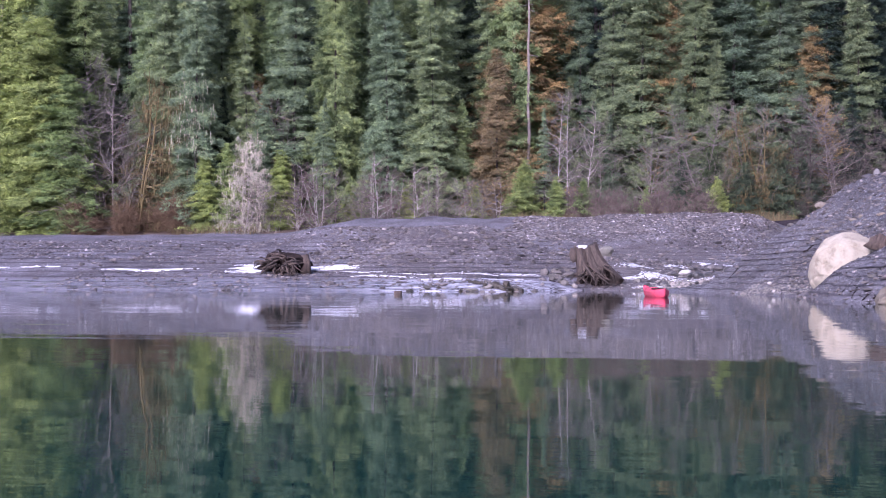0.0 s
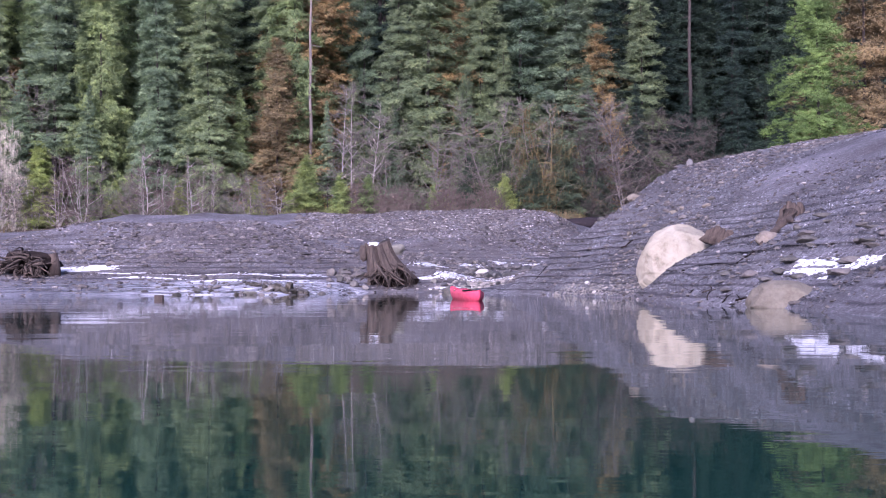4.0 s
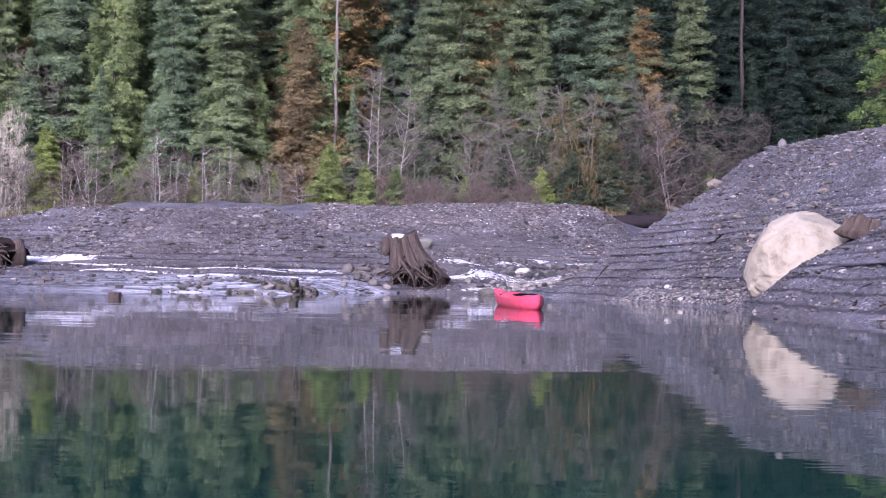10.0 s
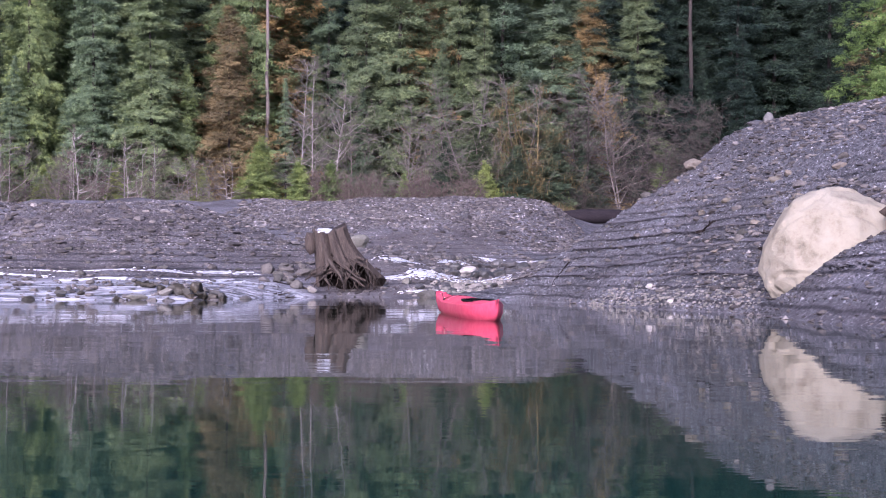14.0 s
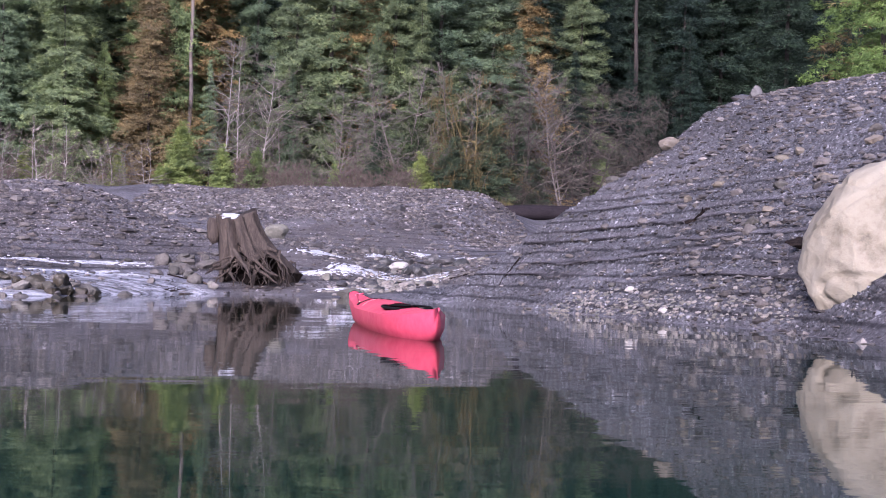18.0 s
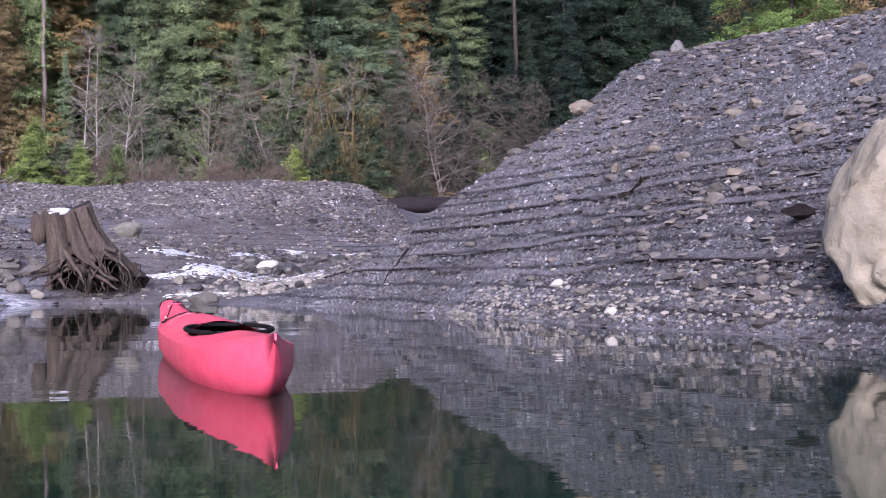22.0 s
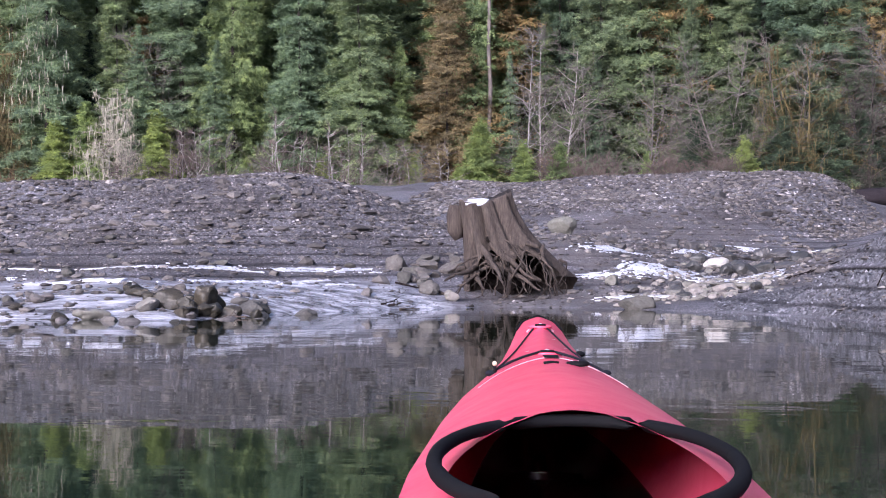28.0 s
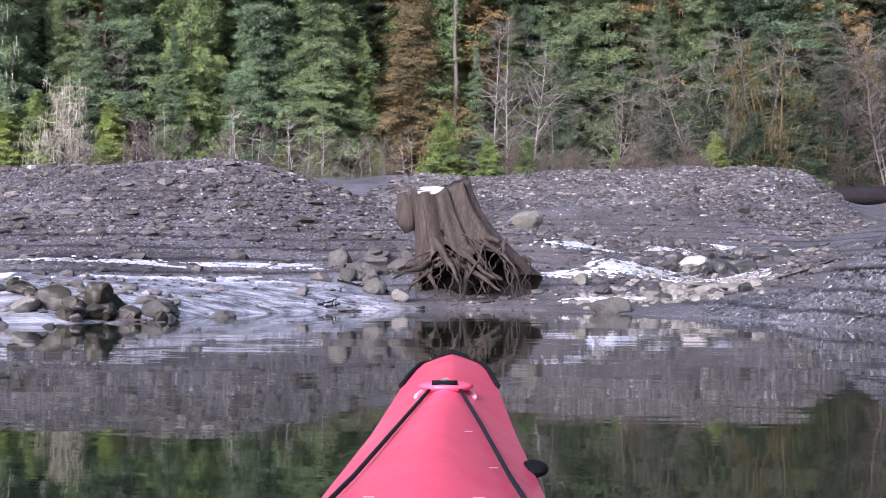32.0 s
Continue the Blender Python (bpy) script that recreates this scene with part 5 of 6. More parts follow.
# ---------------------------------------------------------------- stump
def big_stump(x, y):
    """Fluted trunk that leans back over a cavity, held up on a web of washed-out roots."""
    root = empty("tree_stump", x, y, gz(x, y) - 0.05)
    root.scale = (0.96, 0.96, 1.05)
    rng = random.Random(4)
    n, rows = 96, 30
    verts, faces = [], []
    for i in range(rows):
        u = i / (rows - 1)
        for k in range(n):
            a = 2 * math.pi * k / n
            right, front = max(0.0, math.cos(a)), max(0.0, -math.sin(a))
            low = 0.95 * min(1.0, 1.5 * max(0.0, math.cos(a + 1.0)) ** 0.9) * (0.85 + 0.15 * math.sin(7 * a))
            low = max(0.0, low - 0.36 * right ** 4)
            z = low + (2.08 - low) * u
            v = z / 2.08
            flare = max(0.0, 1 - v) ** 1.45
            ridge = abs(math.sin(4.5 * a + 0.8 + 0.35 * v)) ** 0.5
            flute = 0.42 * (ridge - 0.68) + 0.06 * math.sin(13 * a + 2.5 * v) + 0.05 * noise.noise(Vector((math.cos(a) * 5, math.sin(a) * 5, v * 2.5)))
            reach = 0.57 + flare * (0.14 + 1.30 * right ** 1.4 + 0.22 * front) + flute * (0.75 + 0.5 * flare)
            top = (0.22 * right ** 2 + 0.10 * math.sin(a) + 0.05 * noise.noise(Vector((math.cos(a) * 3, math.sin(a) * 3, 5))) + 0.03 * math.sin(9 * a)) * u ** 5
            lean = 0.45 * (1 - v) - 0.02
            verts.append((reach * math.cos(a) + lean, reach * 0.88 * math.sin(a), z + top))
    for i in range(rows - 1):
        for k in range(n):
            k2 = (k + 1) % n
            faces.append((i * n + k, i * n + k2, (i + 1) * n + k2, (i + 1) * n + k))
    top = (rows - 1) * n
    verts.append((-0.02, 0, 2.05))
    faces += [(top + k, top + (k + 1) % n, len(verts) - 1) for k in range(n)]
    part("stump_body", mesh_of("stump_body", verts, faces, WOOD, True), None, root, "fluted grey-brown weathered trunk")
    # black lump added in the hollow to darken it like deep shade
    soil = part("root_soil", rock_mesh("root_soil", 71, 0.85, 0.5, 0.8, HOLLOW_SHADE, 4, 0.7), None, root, "black lump painting the shade in the hollow under the roots")
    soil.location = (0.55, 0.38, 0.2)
    for i in range(44):
        a = rng.uniform(-2.3, 0.5) if i < 38 else rng.uniform(0.7, 4.2)
        right, front = max(0.0, math.cos(a)), max(0.0, -math.sin(a))
        z0 = 0.30 + 0.75 * min(1.0, 0.9 * right + 0.75 * front) - 0.35 * right ** 6 + rng.uniform(-0.25, 0.12)
        r0 = (0.72 + 0.95 * right ** 1.5 + 0.12 * front) * rng.uniform(0.7, 0.98)
        p = Vector((r0 * math.cos(a) + 0.36, r0 * 0.88 * math.sin(a), z0))
        pts, radii = [p.copy()], [rng.uniform(0.05, 0.075) if i < 7 else rng.uniform(0.013, 0.034)]
        side = rng.choice((-1, 1, 1))
        d = Vector((0.7 * side, -0.25, -0.45))
        for j in range(11):
            d += Vector((rng.uniform(-0.8, 0.8), rng.uniform(-0.5, 0.4), rng.uniform(-0.55, 0.22)))
            d = d.normalized()
            p = p + d * rng.uniform(0.09, 0.19)
            p.z = max(p.z, -0.12)
            p.x = max(-0.75, min(2.05, p.x))
            pts.append(p.copy())
            radii.append(radii[0] * (1 - 0.075 * (j + 1)))
        s = Soup()
        s.tube(pts, radii, 7, wobble=0.12, rng=rng)
        part("root", s.mesh("root", WOOD, True), None, root)
    # buttress roots down to the silt on the shaded side
    for i in range(4):
        a = -2.85 + 0.22 * i
        p = Vector((0.66 * math.cos(a) + 0.32, 0.6 * math.sin(a), 0.75 - 0.05 * (i % 3)))
        d = Vector((math.cos(a) * 0.4 + 0.1 * i / 3, math.sin(a) * 0.6, -0.8))
        pts = [p.copy()]
        for j in range(6):
            d = (d + Vector((rng.uniform(-0.35, 0.45), rng.uniform(-0.4, 0.1), rng.uniform(-0.2, 0.2)))).normalized()
            p = p + d * 0.17
            p.z = max(p.z, -0.1)
            pts.append(p.copy())
        s = Soup()
        s.tube(pts, [0.09, 0.095, 0.08, 0.065, 0.05, 0.035, 0.02], 8, wobble=0.15, rng=rng)
        part("root", s.mesh("root", WOOD, True), None, root)
    # heavy roots that wind down the face of the trunk
    for i in range(4):
        a = -2.2 + 0.5 * i
        p = Vector((0.62 * math.cos(a) + 0.2, 0.60 * math.sin(a) - 0.02, 1.25 - 0.04 * i))
        pts, radii = [p.copy()], [0.06]
        d = Vector((0.35, -0.25 + 0.03 * i, -0.8))
        for j in range(9):
            d = (d + Vector((rng.uniform(-0.15, 0.55), rng.uniform(-0.35, 0.15), rng.uniform(-0.35, 0.2)))).normalized()
            p = p + d * 0.2
            p.z = max(p.z, -0.1)
            pts.append(p.copy())
            radii.append((0.065, 0.075, 0.075, 0.07, 0.06, 0.05, 0.04, 0.03, 0.02)[j])
        s = Soup()
        s.tube(pts, radii, 9, wobble=0.12, rng=rng)
        part("root", s.mesh("root", WOOD, True), None, root)
    # a slab split away at the back of the trunk
    s = Soup()
    s.tube([(-0.66, -0.1, 1.22), (-0.74, -0.1, 1.42), (-0.76, -0.08, 1.75), (-0.72, -0.05, 1.98)], [0.12, 0.20, 0.22, 0.19], 11, flat=0.6, wobble=0.1, rng=rng)
    part("split_slab", s.mesh("split_slab", WOOD, True), None, root, "split slab of grey wood")
    cap = Soup()
    ring = [(0.36 * math.cos(a) - 0.2 + 0.05 * math.sin(5 * a), 0.46 * math.sin(a) + 0.04 * math.cos(7 * a), 2.09 + 0.095 * math.sin(a)) for a in np.linspace(0, 6.283, 28)[:-1]]
    cap.add(ring + [(v[0], v[1], v[2] - 0.04) for v in ring] + [(-0.2, 0, 2.09)], [(k, (k + 1) % 27, 54) for k in range(27)] + [(k + 27, (k + 1) % 27 + 27, (k + 1) % 27, k) for k in range(27)])
    part("frost_cap", cap.mesh("frost_cap", ICE), None, root, "thin white frost on the cut top")
    return tagged(root, "big weathered cedar stump with flared buttresses and exposed roots", "tree stump")


big_stump(-4.85, 70.4)


def small_stump(x, y, h, r, label, seed, lean=(0, 0), material=None, roots=7):
    root = empty("tree_stump", x, y, gz(x, y) - 0.15)
    n, rows = 28, 8
    verts, faces = [], []
    for i in range(rows):
        u = i / (rows - 1)
        for k in range(n):
            a = 2 * math.pi * k / n
            q = r * (1 + 0.5 * (1 - u) ** 2) * (1 + 0.10 * abs(math.sin(3 * a + seed)) + 0.08 * noise.noise(Vector((a * 4, u * 2, seed))))
            verts.append((q * math.cos(a) + lean[0] * u, q * math.sin(a) + lean[1] * u, h * u + (0.12 * r * noise.noise(Vector((math.cos(a) * 4, math.sin(a) * 4, seed))) if i == rows - 1 else 0)))
    for i in range(rows - 1):
        for k in range(n):
            faces.append((i * n + k, i * n + (k + 1) % n, (i + 1) * n + (k + 1) % n, (i + 1) * n + k))
    verts.append((lean[0], lean[1], h - 0.05))
    faces += [((rows - 1) * n + k, (rows - 1) * n + (k + 1) % n, len(verts) - 1) for k in range(n)]
    part("stump_body", mesh_of("stump_body", verts, faces, material or WOOD, True), None, root)
    rng = random.Random(seed)
    for i in range(roots):
        a = rng.uniform(0, 6.283)
        p = Vector((r * 1.1 * math.cos(a), r * 1.1 * math.sin(a), h * (0.25 if roots < 20 else rng.uniform(0.1, 0.95))))
        pts = [p]
        d = Vector((math.cos(a), math.sin(a), -0.2))
        for j in range(4):
            d = (d + Vector((rng.uniform(-.5, .5), rng.uniform(-.5, .5), rng.uniform(-.4, .2)))).normalized()
            pts.append(pts[-1] + d * r * rng.uniform(0.4, 0.8))
        s = Soup()
        s.tube(pts, [r * 0.18, r * 0.15, r * 0.12, r * 0.08, r * 0.04], 6, wobble=0.1, rng=rng)
        part("root", s.mesh("root", material or WOOD, True), None, root)
    return tagged(root, label, "tree stump", "old stumps on the shore")


def torn_stump(x, y, lift=0.0, tall_by=0.72, label="broken hollow brown stump with a root running down the gravel", roots=4):
    """A hollow, broken stump with a torn rim and one long root running down the slope."""
    root = empty("tree_stump", x, y, gz(x, y) - 0.2 + lift)
    rng = random.Random(15)
    for i in range(9):
        a = -2.9 + 0.42 * i
        tall = (0.6, 0.72, 0.85, 0.8, 0.68, 0.82, 0.75, 0.6, 0.66)[i]
        s = Soup()
        px, py = 0.26 * math.cos(a), 0.22 * math.sin(a)
        tall *= tall_by
        s.tube([(px * 1.5, py * 1.5, 0), (px * 1.1, py * 1.1, tall * 0.5), (px, py, tall * 0.9), (px * 0.95, py, tall + 0.03)], [0.11, 0.105, 0.10, 0.06], 7, flat=0.6, wobble=0.14, rng=rng)
        part("stave", s.mesh("stave", BROWN_WOOD, True), None, root)
    s = Soup()
    s.tube([(0, 0.1, 0), (0, 0.1, 0.42)], [0.24, 0.18], 10, wobble=0.1, rng=rng)
    part("hollow_core", s.mesh("hollow_core", DARK_WOOD, True), None, root, "dark rotten heart of the stump")
    for dx, dy, n in ((-0.55, -0.85, 9), (-0.2, -0.9, 5), (0.9, -0.2, 3), (-0.9, 0.1, 3))[:roots]:
        p = Vector((0.3 * dx, 0.3 * dy, 0.35))
        pts = [p]
        for j in range(n):
            q = pts[-1] + Vector((dx + rng.uniform(-0.3, 0.3), dy + rng.uniform(-0.3, 0.3), 0)) * 0.24
            q.z = gz(x + q.x, y + q.y) - gz(x, y) + 0.26
            pts.append(q)
        s = Soup()
        s.tube(pts, [0.13 * (1 - 0.85 * j / n) + 0.015 for j in range(n + 1)], 7, wobble=0.15, rng=rng)
        part("root", s.mesh("root", BROWN_WOOD, True), None, root)
    return tagged(root, label, "tree stump", "old stumps on the shore")


def root_wad(x, y):
    """An upturned plate of tangled roots lying on the flat."""
    root = empty("root_wad", x, y, gz(x, y) - 0.1)
    rng = random.Random(61)
    core = rock_mesh("root_plate", 41, 1.5, 0.6, 0.78, DARK_WOOD, 3, 0.45)
    ob = part("root_plate", core, None, root, "dark soil-filled plate of roots")
    ob.location = (0, 0.15, 0.55)
    for i in range(58):
        a = rng.uniform(0, 6.283)
        r = rng.uniform(0.1, 0.9)
        p = Vector((1.2 * r * math.cos(a), -0.35 + rng.uniform(-0.25, 0.15), 0.62 + 0.5 * r * math.sin(a)))
        d = Vector((math.cos(a) + rng.uniform(-.5, .5), rng.uniform(-0.6, 0.2), 0.7 * math.sin(a) + rng.uniform(-.4, .2)))
        pts = [p]
        for j in range(6):
            d = (d + Vector((rng.uniform(-.7, .7), rng.uniform(-.45, .25), rng.uniform(-.6, .35)))).normalized()
            q = pts[-1] + d * rng.uniform(0.12, 0.26)
            q.z = max(0.0, min(q.z, 1.42))
            q.x = max(-1.6, min(1.5, q.x))
            pts.append(q)
        k = rng.uniform(0.03, 0.10)
        s = Soup()
        s.tube(pts, [k * (1 - 0.12 * j) for j in range(7)], 6, wobble=0.12, rng=rng)
        part("root", s.mesh("root", BROWN_WOOD if i % 3 else WOOD, True), None, root)
    s = Soup()
    s.tube([(1.15, 0.1, 0.0), (1.22, 0.12, 0.6), (1.12, 0.1, 1.15)], [0.34, 0.26, 0.22], 10, flat=0.8, wobble=0.16, rng=rng)
    part("stump_post", s.mesh("stump_post", BROWN_WOOD, True), None, root, "broken brown stem at one end")
    return tagged(root, "dark brown tangled root wad upturned on the flat shore", "root wad")


torn_stump(8.45, 40.9, roots=2)
broken = torn_stump(7.25, 44.95, 0.14, 0.8, "short broken brown stump leaning beside the pale boulder", 0)
broken.matrix_world = broken.matrix_world @ pose(0, 0, 0, 6, 16, 0) @ Matrix.Diagonal((1.3, 1.1, 0.85, 1))
root_wad(-21.5, 66.0)


def stick(x0, y0, x1, y1, k, seed, material, label, lift=0.0):
    """A crooked length of driftwood lying on the ground, with a stub or two."""
    rng = random.Random(seed)
    z0 = gz(x0, y0)
    root = empty("driftwood_stick", x0, y0, z0)
    pts = []
    for i in range(7):
        u = i / 6
        x, y = x0 + (x1 - x0) * u + rng.uniform(-.03, .03), y0 + (y1 - y0) * u + rng.uniform(-.03, .03)
        pts.append(Vector((x - x0, y - y0, max(0.0, gz(x, y)) - z0 + k * 0.8 + lift * u)))
    s = Soup()
    s.tube(pts, [k * (1 - 0.5 * i / 6) for i in range(7)], 7, wobble=0.12, rng=rng)
    part("stem", s.mesh("stem", material, True), None, root)
    for i in (2, 4):
        t = Soup()
        t.tube([pts[i], pts[i] + Vector((rng.uniform(-.2, .2), rng.uniform(-.2, .2), rng.uniform(0.02, 0.16)))], [k * 0.45, k * 0.15], 5)
        part("broken_branch", t.mesh("broken_branch", material, True), None, root)
    tagged(root, label, "driftwood", "driftwood on the shore")


for i, (x0, y0, x1, y1, k, dark) in enumerate(((-6.5, 70.2, -5.45, 68.9, 0.055, 0), (-6.9, 69.6, -6.2, 69.4, 0.03, 1), (-6.35, 66.6, -6.05, 66.4, 0.03, 1), (-6.5, 66.7, -6.2, 66.9, 0.022, 1), (-6.1, 66.5, -5.7, 66.7, 0.02, 0),
                                               (5.0, 35.9, 5.4, 36.9, 0.018, 1), (4.9, 37.6, 5.2, 38.3, 0.018, 1), (6.3, 38.2, 7.0, 38.6, 0.025, 1), (5.2, 35.0, 5.4, 35.4, 0.02, 1), (5.4, 34.6, 5.6, 34.3, 0.03, 1), (5.1, 36.8, 5.35, 36.2, 0.02, 0),
                                               (7.2, 40.6, 8.2, 40.7, 0.02, 0), (5.6, 54.2, 6.1, 54.1, 0.05, 1), (2.2, 70.5, 3.6, 72.4, 0.035, 1), (3.2, 61.0, 2.6, 60.2, 0.03, 1), (-7.9, 60.9, -7.3, 60.6, 0.03, 0))):
    stick(x0, y0, x1, y1, k, 700 + i, DARK_WOOD if dark else WOOD, "wet dark driftwood stick lying on the shore" if dark else "grey-brown driftwood stick lying on the shore", 0.12 if i in (2, 3) else 0.0)

# slabs and rocks of the creek mouth
for i, (x, y, sx, sy, sz, m, label) in enumerate(((1.15, 70.9, 0.95, 0.5, 0.16, PALE_STONE, "wide pale flat slab in the creek mouth"), (0.75, 69.9, 0.3, 0.25, 0.18, PALE_STONE, "pale rounded stone by the slab"), (1.7, 70.2, 0.3, 0.22, 0.14, PALE_STONE, "pale flat stone by the slab"),
                                                  (-0.4, 69.6, 0.42, 0.26, 0.13, PALE_STONE, "pale flat stone by the water"), (2.7, 87.0, 0.36, 0.3, 0.42, WET_ROCK, "brown upright rock beside the creek"), (3.3, 86.4, 0.55, 0.4, 0.3, WET_ROCK, "broad brown rock beside the creek"),
                                                  (3.9, 84.6, 0.62, 0.4, 0.28, WET_ROCK, "dark slate-grey rock beside the creek"), (2.6, 82.8, 0.4, 0.3, 0.26, WET_ROCK, "grey rock beside the creek"), (0.2, 85.4, 0.45, 0.25, 0.24, WET_ROCK, "dark rock on the creek's edge"),
                                                  (-0.5, 84.2, 0.3, 0.2, 0.26, WET_ROCK, "dark rock on the creek's edge"), (0.3, 82.2, 0.34, 0.2, 0.22, WET_ROCK, "dark pointed rock on the creek's edge"), (1.1, 86.6, 0.3, 0.26, 0.22, WET_ROCK, "grey rounded rock by the creek"),
                                                  (-2.0, 79.5, 0.36, 0.22, 0.16, ROCK, "flat grey rock on the silt"), (-1.9, 71.6, 0.22, 0.18, 0.18, PALE_STONE, "pale stone at the edge of the ice"), (-2.6, 82.5, 0.36, 0.28, 0.18, WET_ROCK, "grey rock on the silt"),
                                                  (1.7, 80.0, 0.48, 0.34, 0.34, WET_ROCK, "dark wet rock on the icy creek bed"), (2.35, 80.6, 0.52, 0.36, 0.26, WET_ROCK, "dark wet rock on the icy creek bed"), (1.15, 79.4, 0.36, 0.28, 0.24, WET_ROCK, "dark wet rock on the icy creek bed"), (2.9, 79.3, 0.42, 0.3, 0.2, WET_ROCK, "dark flat rock on the icy creek bed"), (0.1, 78.6, 0.34, 0.25, 0.2, WET_ROCK, "dark wet rock in the creek bed"),
                                                  (3.6, 98.0, 0.5, 0.35, 0.26, WET_ROCK, "brown rock above the creek"), (1.6, 101.0, 0.5, 0.35, 0.3, WET_ROCK, "brown rock above the creek"), (2.5, 66.3, 0.26, 0.2, 0.13, WET_ROCK, "brown rock at the bank's foot"))):
    rock(x, y, sx, sy, sz, m, label, 800 + i, 0.3, 37 * i, 3, "rocks of the creek mouth")
for i, (x, y, k, tan) in enumerate(((6.6, 61.3, 0.14, 1), (5.6, 62.0, 0.14, 1), (5.97, 51.2, 0.2, 0), (7.26, 51.2, 0.17, 1), (5.36, 51.3, 0.13, 1), (5.1, 51.7, 0.12, 0), (6.95, 52.5, 0.18, 0), (7.6, 52.2, 0.2, 0), (7.0, 50.9, 0.15, 0), (6.3, 51.4, 0.16, 1),
                                    (6.05, 50.8, 0.13, 0), (8.4, 51.8, 0.2, 1), (8.8, 52.6, 0.22, 0), (7.7, 54.6, 0.2, 1), (6.6, 54.0, 0.16, 0), (6.2, 56.2, 0.2, 1), (6.8, 56.0, 0.18, 1), (4.9, 58.5, 0.16, 0))):
    rock(x, y, k * 1.05, k * 0.75, k * 0.56, TAN_STONE if tan else ROCK, "tan stone bedded in the gravel slope" if tan else "brown-grey stone bedded in the gravel slope", 850 + i, 0.25, 51 * i, 2, "stones of the bank")
rock(5.85, 48.5, 0.36, 0.12, 0.12, DARK_WOOD, "long dark slab of wood-like rock beside the boulder", 880, 0.2, 30, 2)

# dry grass and moss at the edge of the wood
grng = random.Random(66)
blades = Soup()
for x0, x1, y0, y1, n in ((5.5, 14.5, 148.5, 152.5, 1000), (-20, -12, 147, 151, 900), (-63, -52, 146, 150, 300), (24, 34, 146, 150, 500)):
    for _ in range(n):
        x, y = grng.uniform(x0, x1), grng.uniform(y0, y1)
        sliver(blades, Vector((x, y, gz(x, y) - 0.05)), Vector((grng.uniform(-.5, .5), grng.uniform(-.5, .5), 1)), grng.uniform(0.8, 2.0), 0.03, grng)
tagged(new("dry_grass", blades.mesh("dry_grass", GRASS)), "dry yellow grass at the edge of the wood", "grass", kind="stuff")
small_stump(-10.8, 47.7, 0.30 - gz(-10.8, 47.7), 0.15, "small dark stub standing in the shallows", 7, roots=0, material=BROWN_WOOD)

# driftwood log across the creek mouth
log = empty("log", 15.5, 131.5, gz(15.5, 131.5))
s = Soup()
s.tube([(-5.5, 0.2, 0.45), (-2, 0, 0.55), (2, 0.1, 0.6), (6, 0.3, 0.7)], [0.50, 0.64, 0.58, 0.62], 12, wobble=0.12)
WET_LOG = textured("wet_dark_log", [(0.3, (0.008, 0.007, 0.008)), (0.7, (0.030, 0.025, 0.028))], 2.0, rough=0.95, bump=0.7, stretch=(0.3, 1, 1), specular=0.08)
part("log_body", s.mesh("log_body", WET_LOG, True), None, log)
tagged(log, "long dark driftwood log lying before the wood", "log")


# ---------------------------------------------------------------- kayak
RED = textured("red_kayak_gloss", [(0.3, (0.78, 0.068, 0.140)), (0.7, (0.90, 0.125, 0.205))], 1.5, rough=0.26, bump=0.0, specular=0.5)
RUBBER = plain("black_rubber", (0.007, 0.007, 0.008), 0.85, specular=0.12)
ROPE = plain("black_rope", (0.011, 0.012, 0.017), 0.85, specular=0.15)
STEEL = plain("stainless_steel", (0.6, 0.6, 0.58), 0.3, 1.0)
LINE = plain("pale_seam_and_glint", (0.78, 0.36, 0.43), 0.4)
KNOB = plain("brass_knob", (0.62, 0.52, 0.36), 0.4)

def lofted(sections, material, name, closed=False, smooth=True, caps=False):
    """A skin over sections that all have the same number of points."""
    n = len(sections[0])
    verts = [p for sec in sections for p in sec]
    faces = []
    for i in range(len(sections) - 1):
        for k in range(n if closed else n - 1):
            k2 = (k + 1) % n
            faces.append((i * n + k, i * n + k2, (i + 1) * n + k2, (i + 1) * n + k))
    if caps:
        faces += [tuple(range(n)), tuple(len(verts) - 1 - k for k in range(n))]
    return mesh_of(name, verts, faces, material, smooth)


# stations along the kayak: forward distance, beam, sheer height, deck height, keel height
KAYAK = np.array([(-1.95, 0.015, 0.33, 0.335, 0.27), (-1.88, 0.07, 0.31, 0.325, 0.12), (-1.7, 0.19, 0.28, 0.31, 0.0), (-1.4, 0.36, 0.25, 0.30, -0.06), (-1.05, 0.52, 0.225, 0.29, -0.10), (-0.6, 0.63, 0.22, 0.30, -0.12),
                  (0.0, 0.66, 0.22, 0.32, -0.12), (0.9, 0.635, 0.22, 0.345, -0.12), (1.6, 0.58, 0.22, 0.345, -0.11), (2.13, 0.506, 0.221, 0.325, -0.10), (2.37, 0.444, 0.233, 0.325, -0.09),
                  (2.8, 0.352, 0.256, 0.345, -0.07), (3.33, 0.284, 0.292, 0.375, -0.02), (3.73, 0.222, 0.347, 0.398, 0.08), (3.90, 0.180, 0.372, 0.407, 0.18), (3.97, 0.15, 0.384, 0.41, 0.25), (4.0, 0.085, 0.39, 0.408, 0.30)])


def station(d):
    return [float(np.interp(d, KAYAK[:, 0], KAYAK[:, k])) for k in range(1, 5)]


def deck_z(x, d):
    """Height of the deck, crowned from edge to edge."""
    beam, sheer, crown, _ = station(d)
    u = min(1.0, abs(x) / (beam / 2))
    return sheer + (crown - sheer) * (1 - u ** (1.7 - 0.45 * min(1.0, max(0.0, (d - 2.2) / 0.8))))


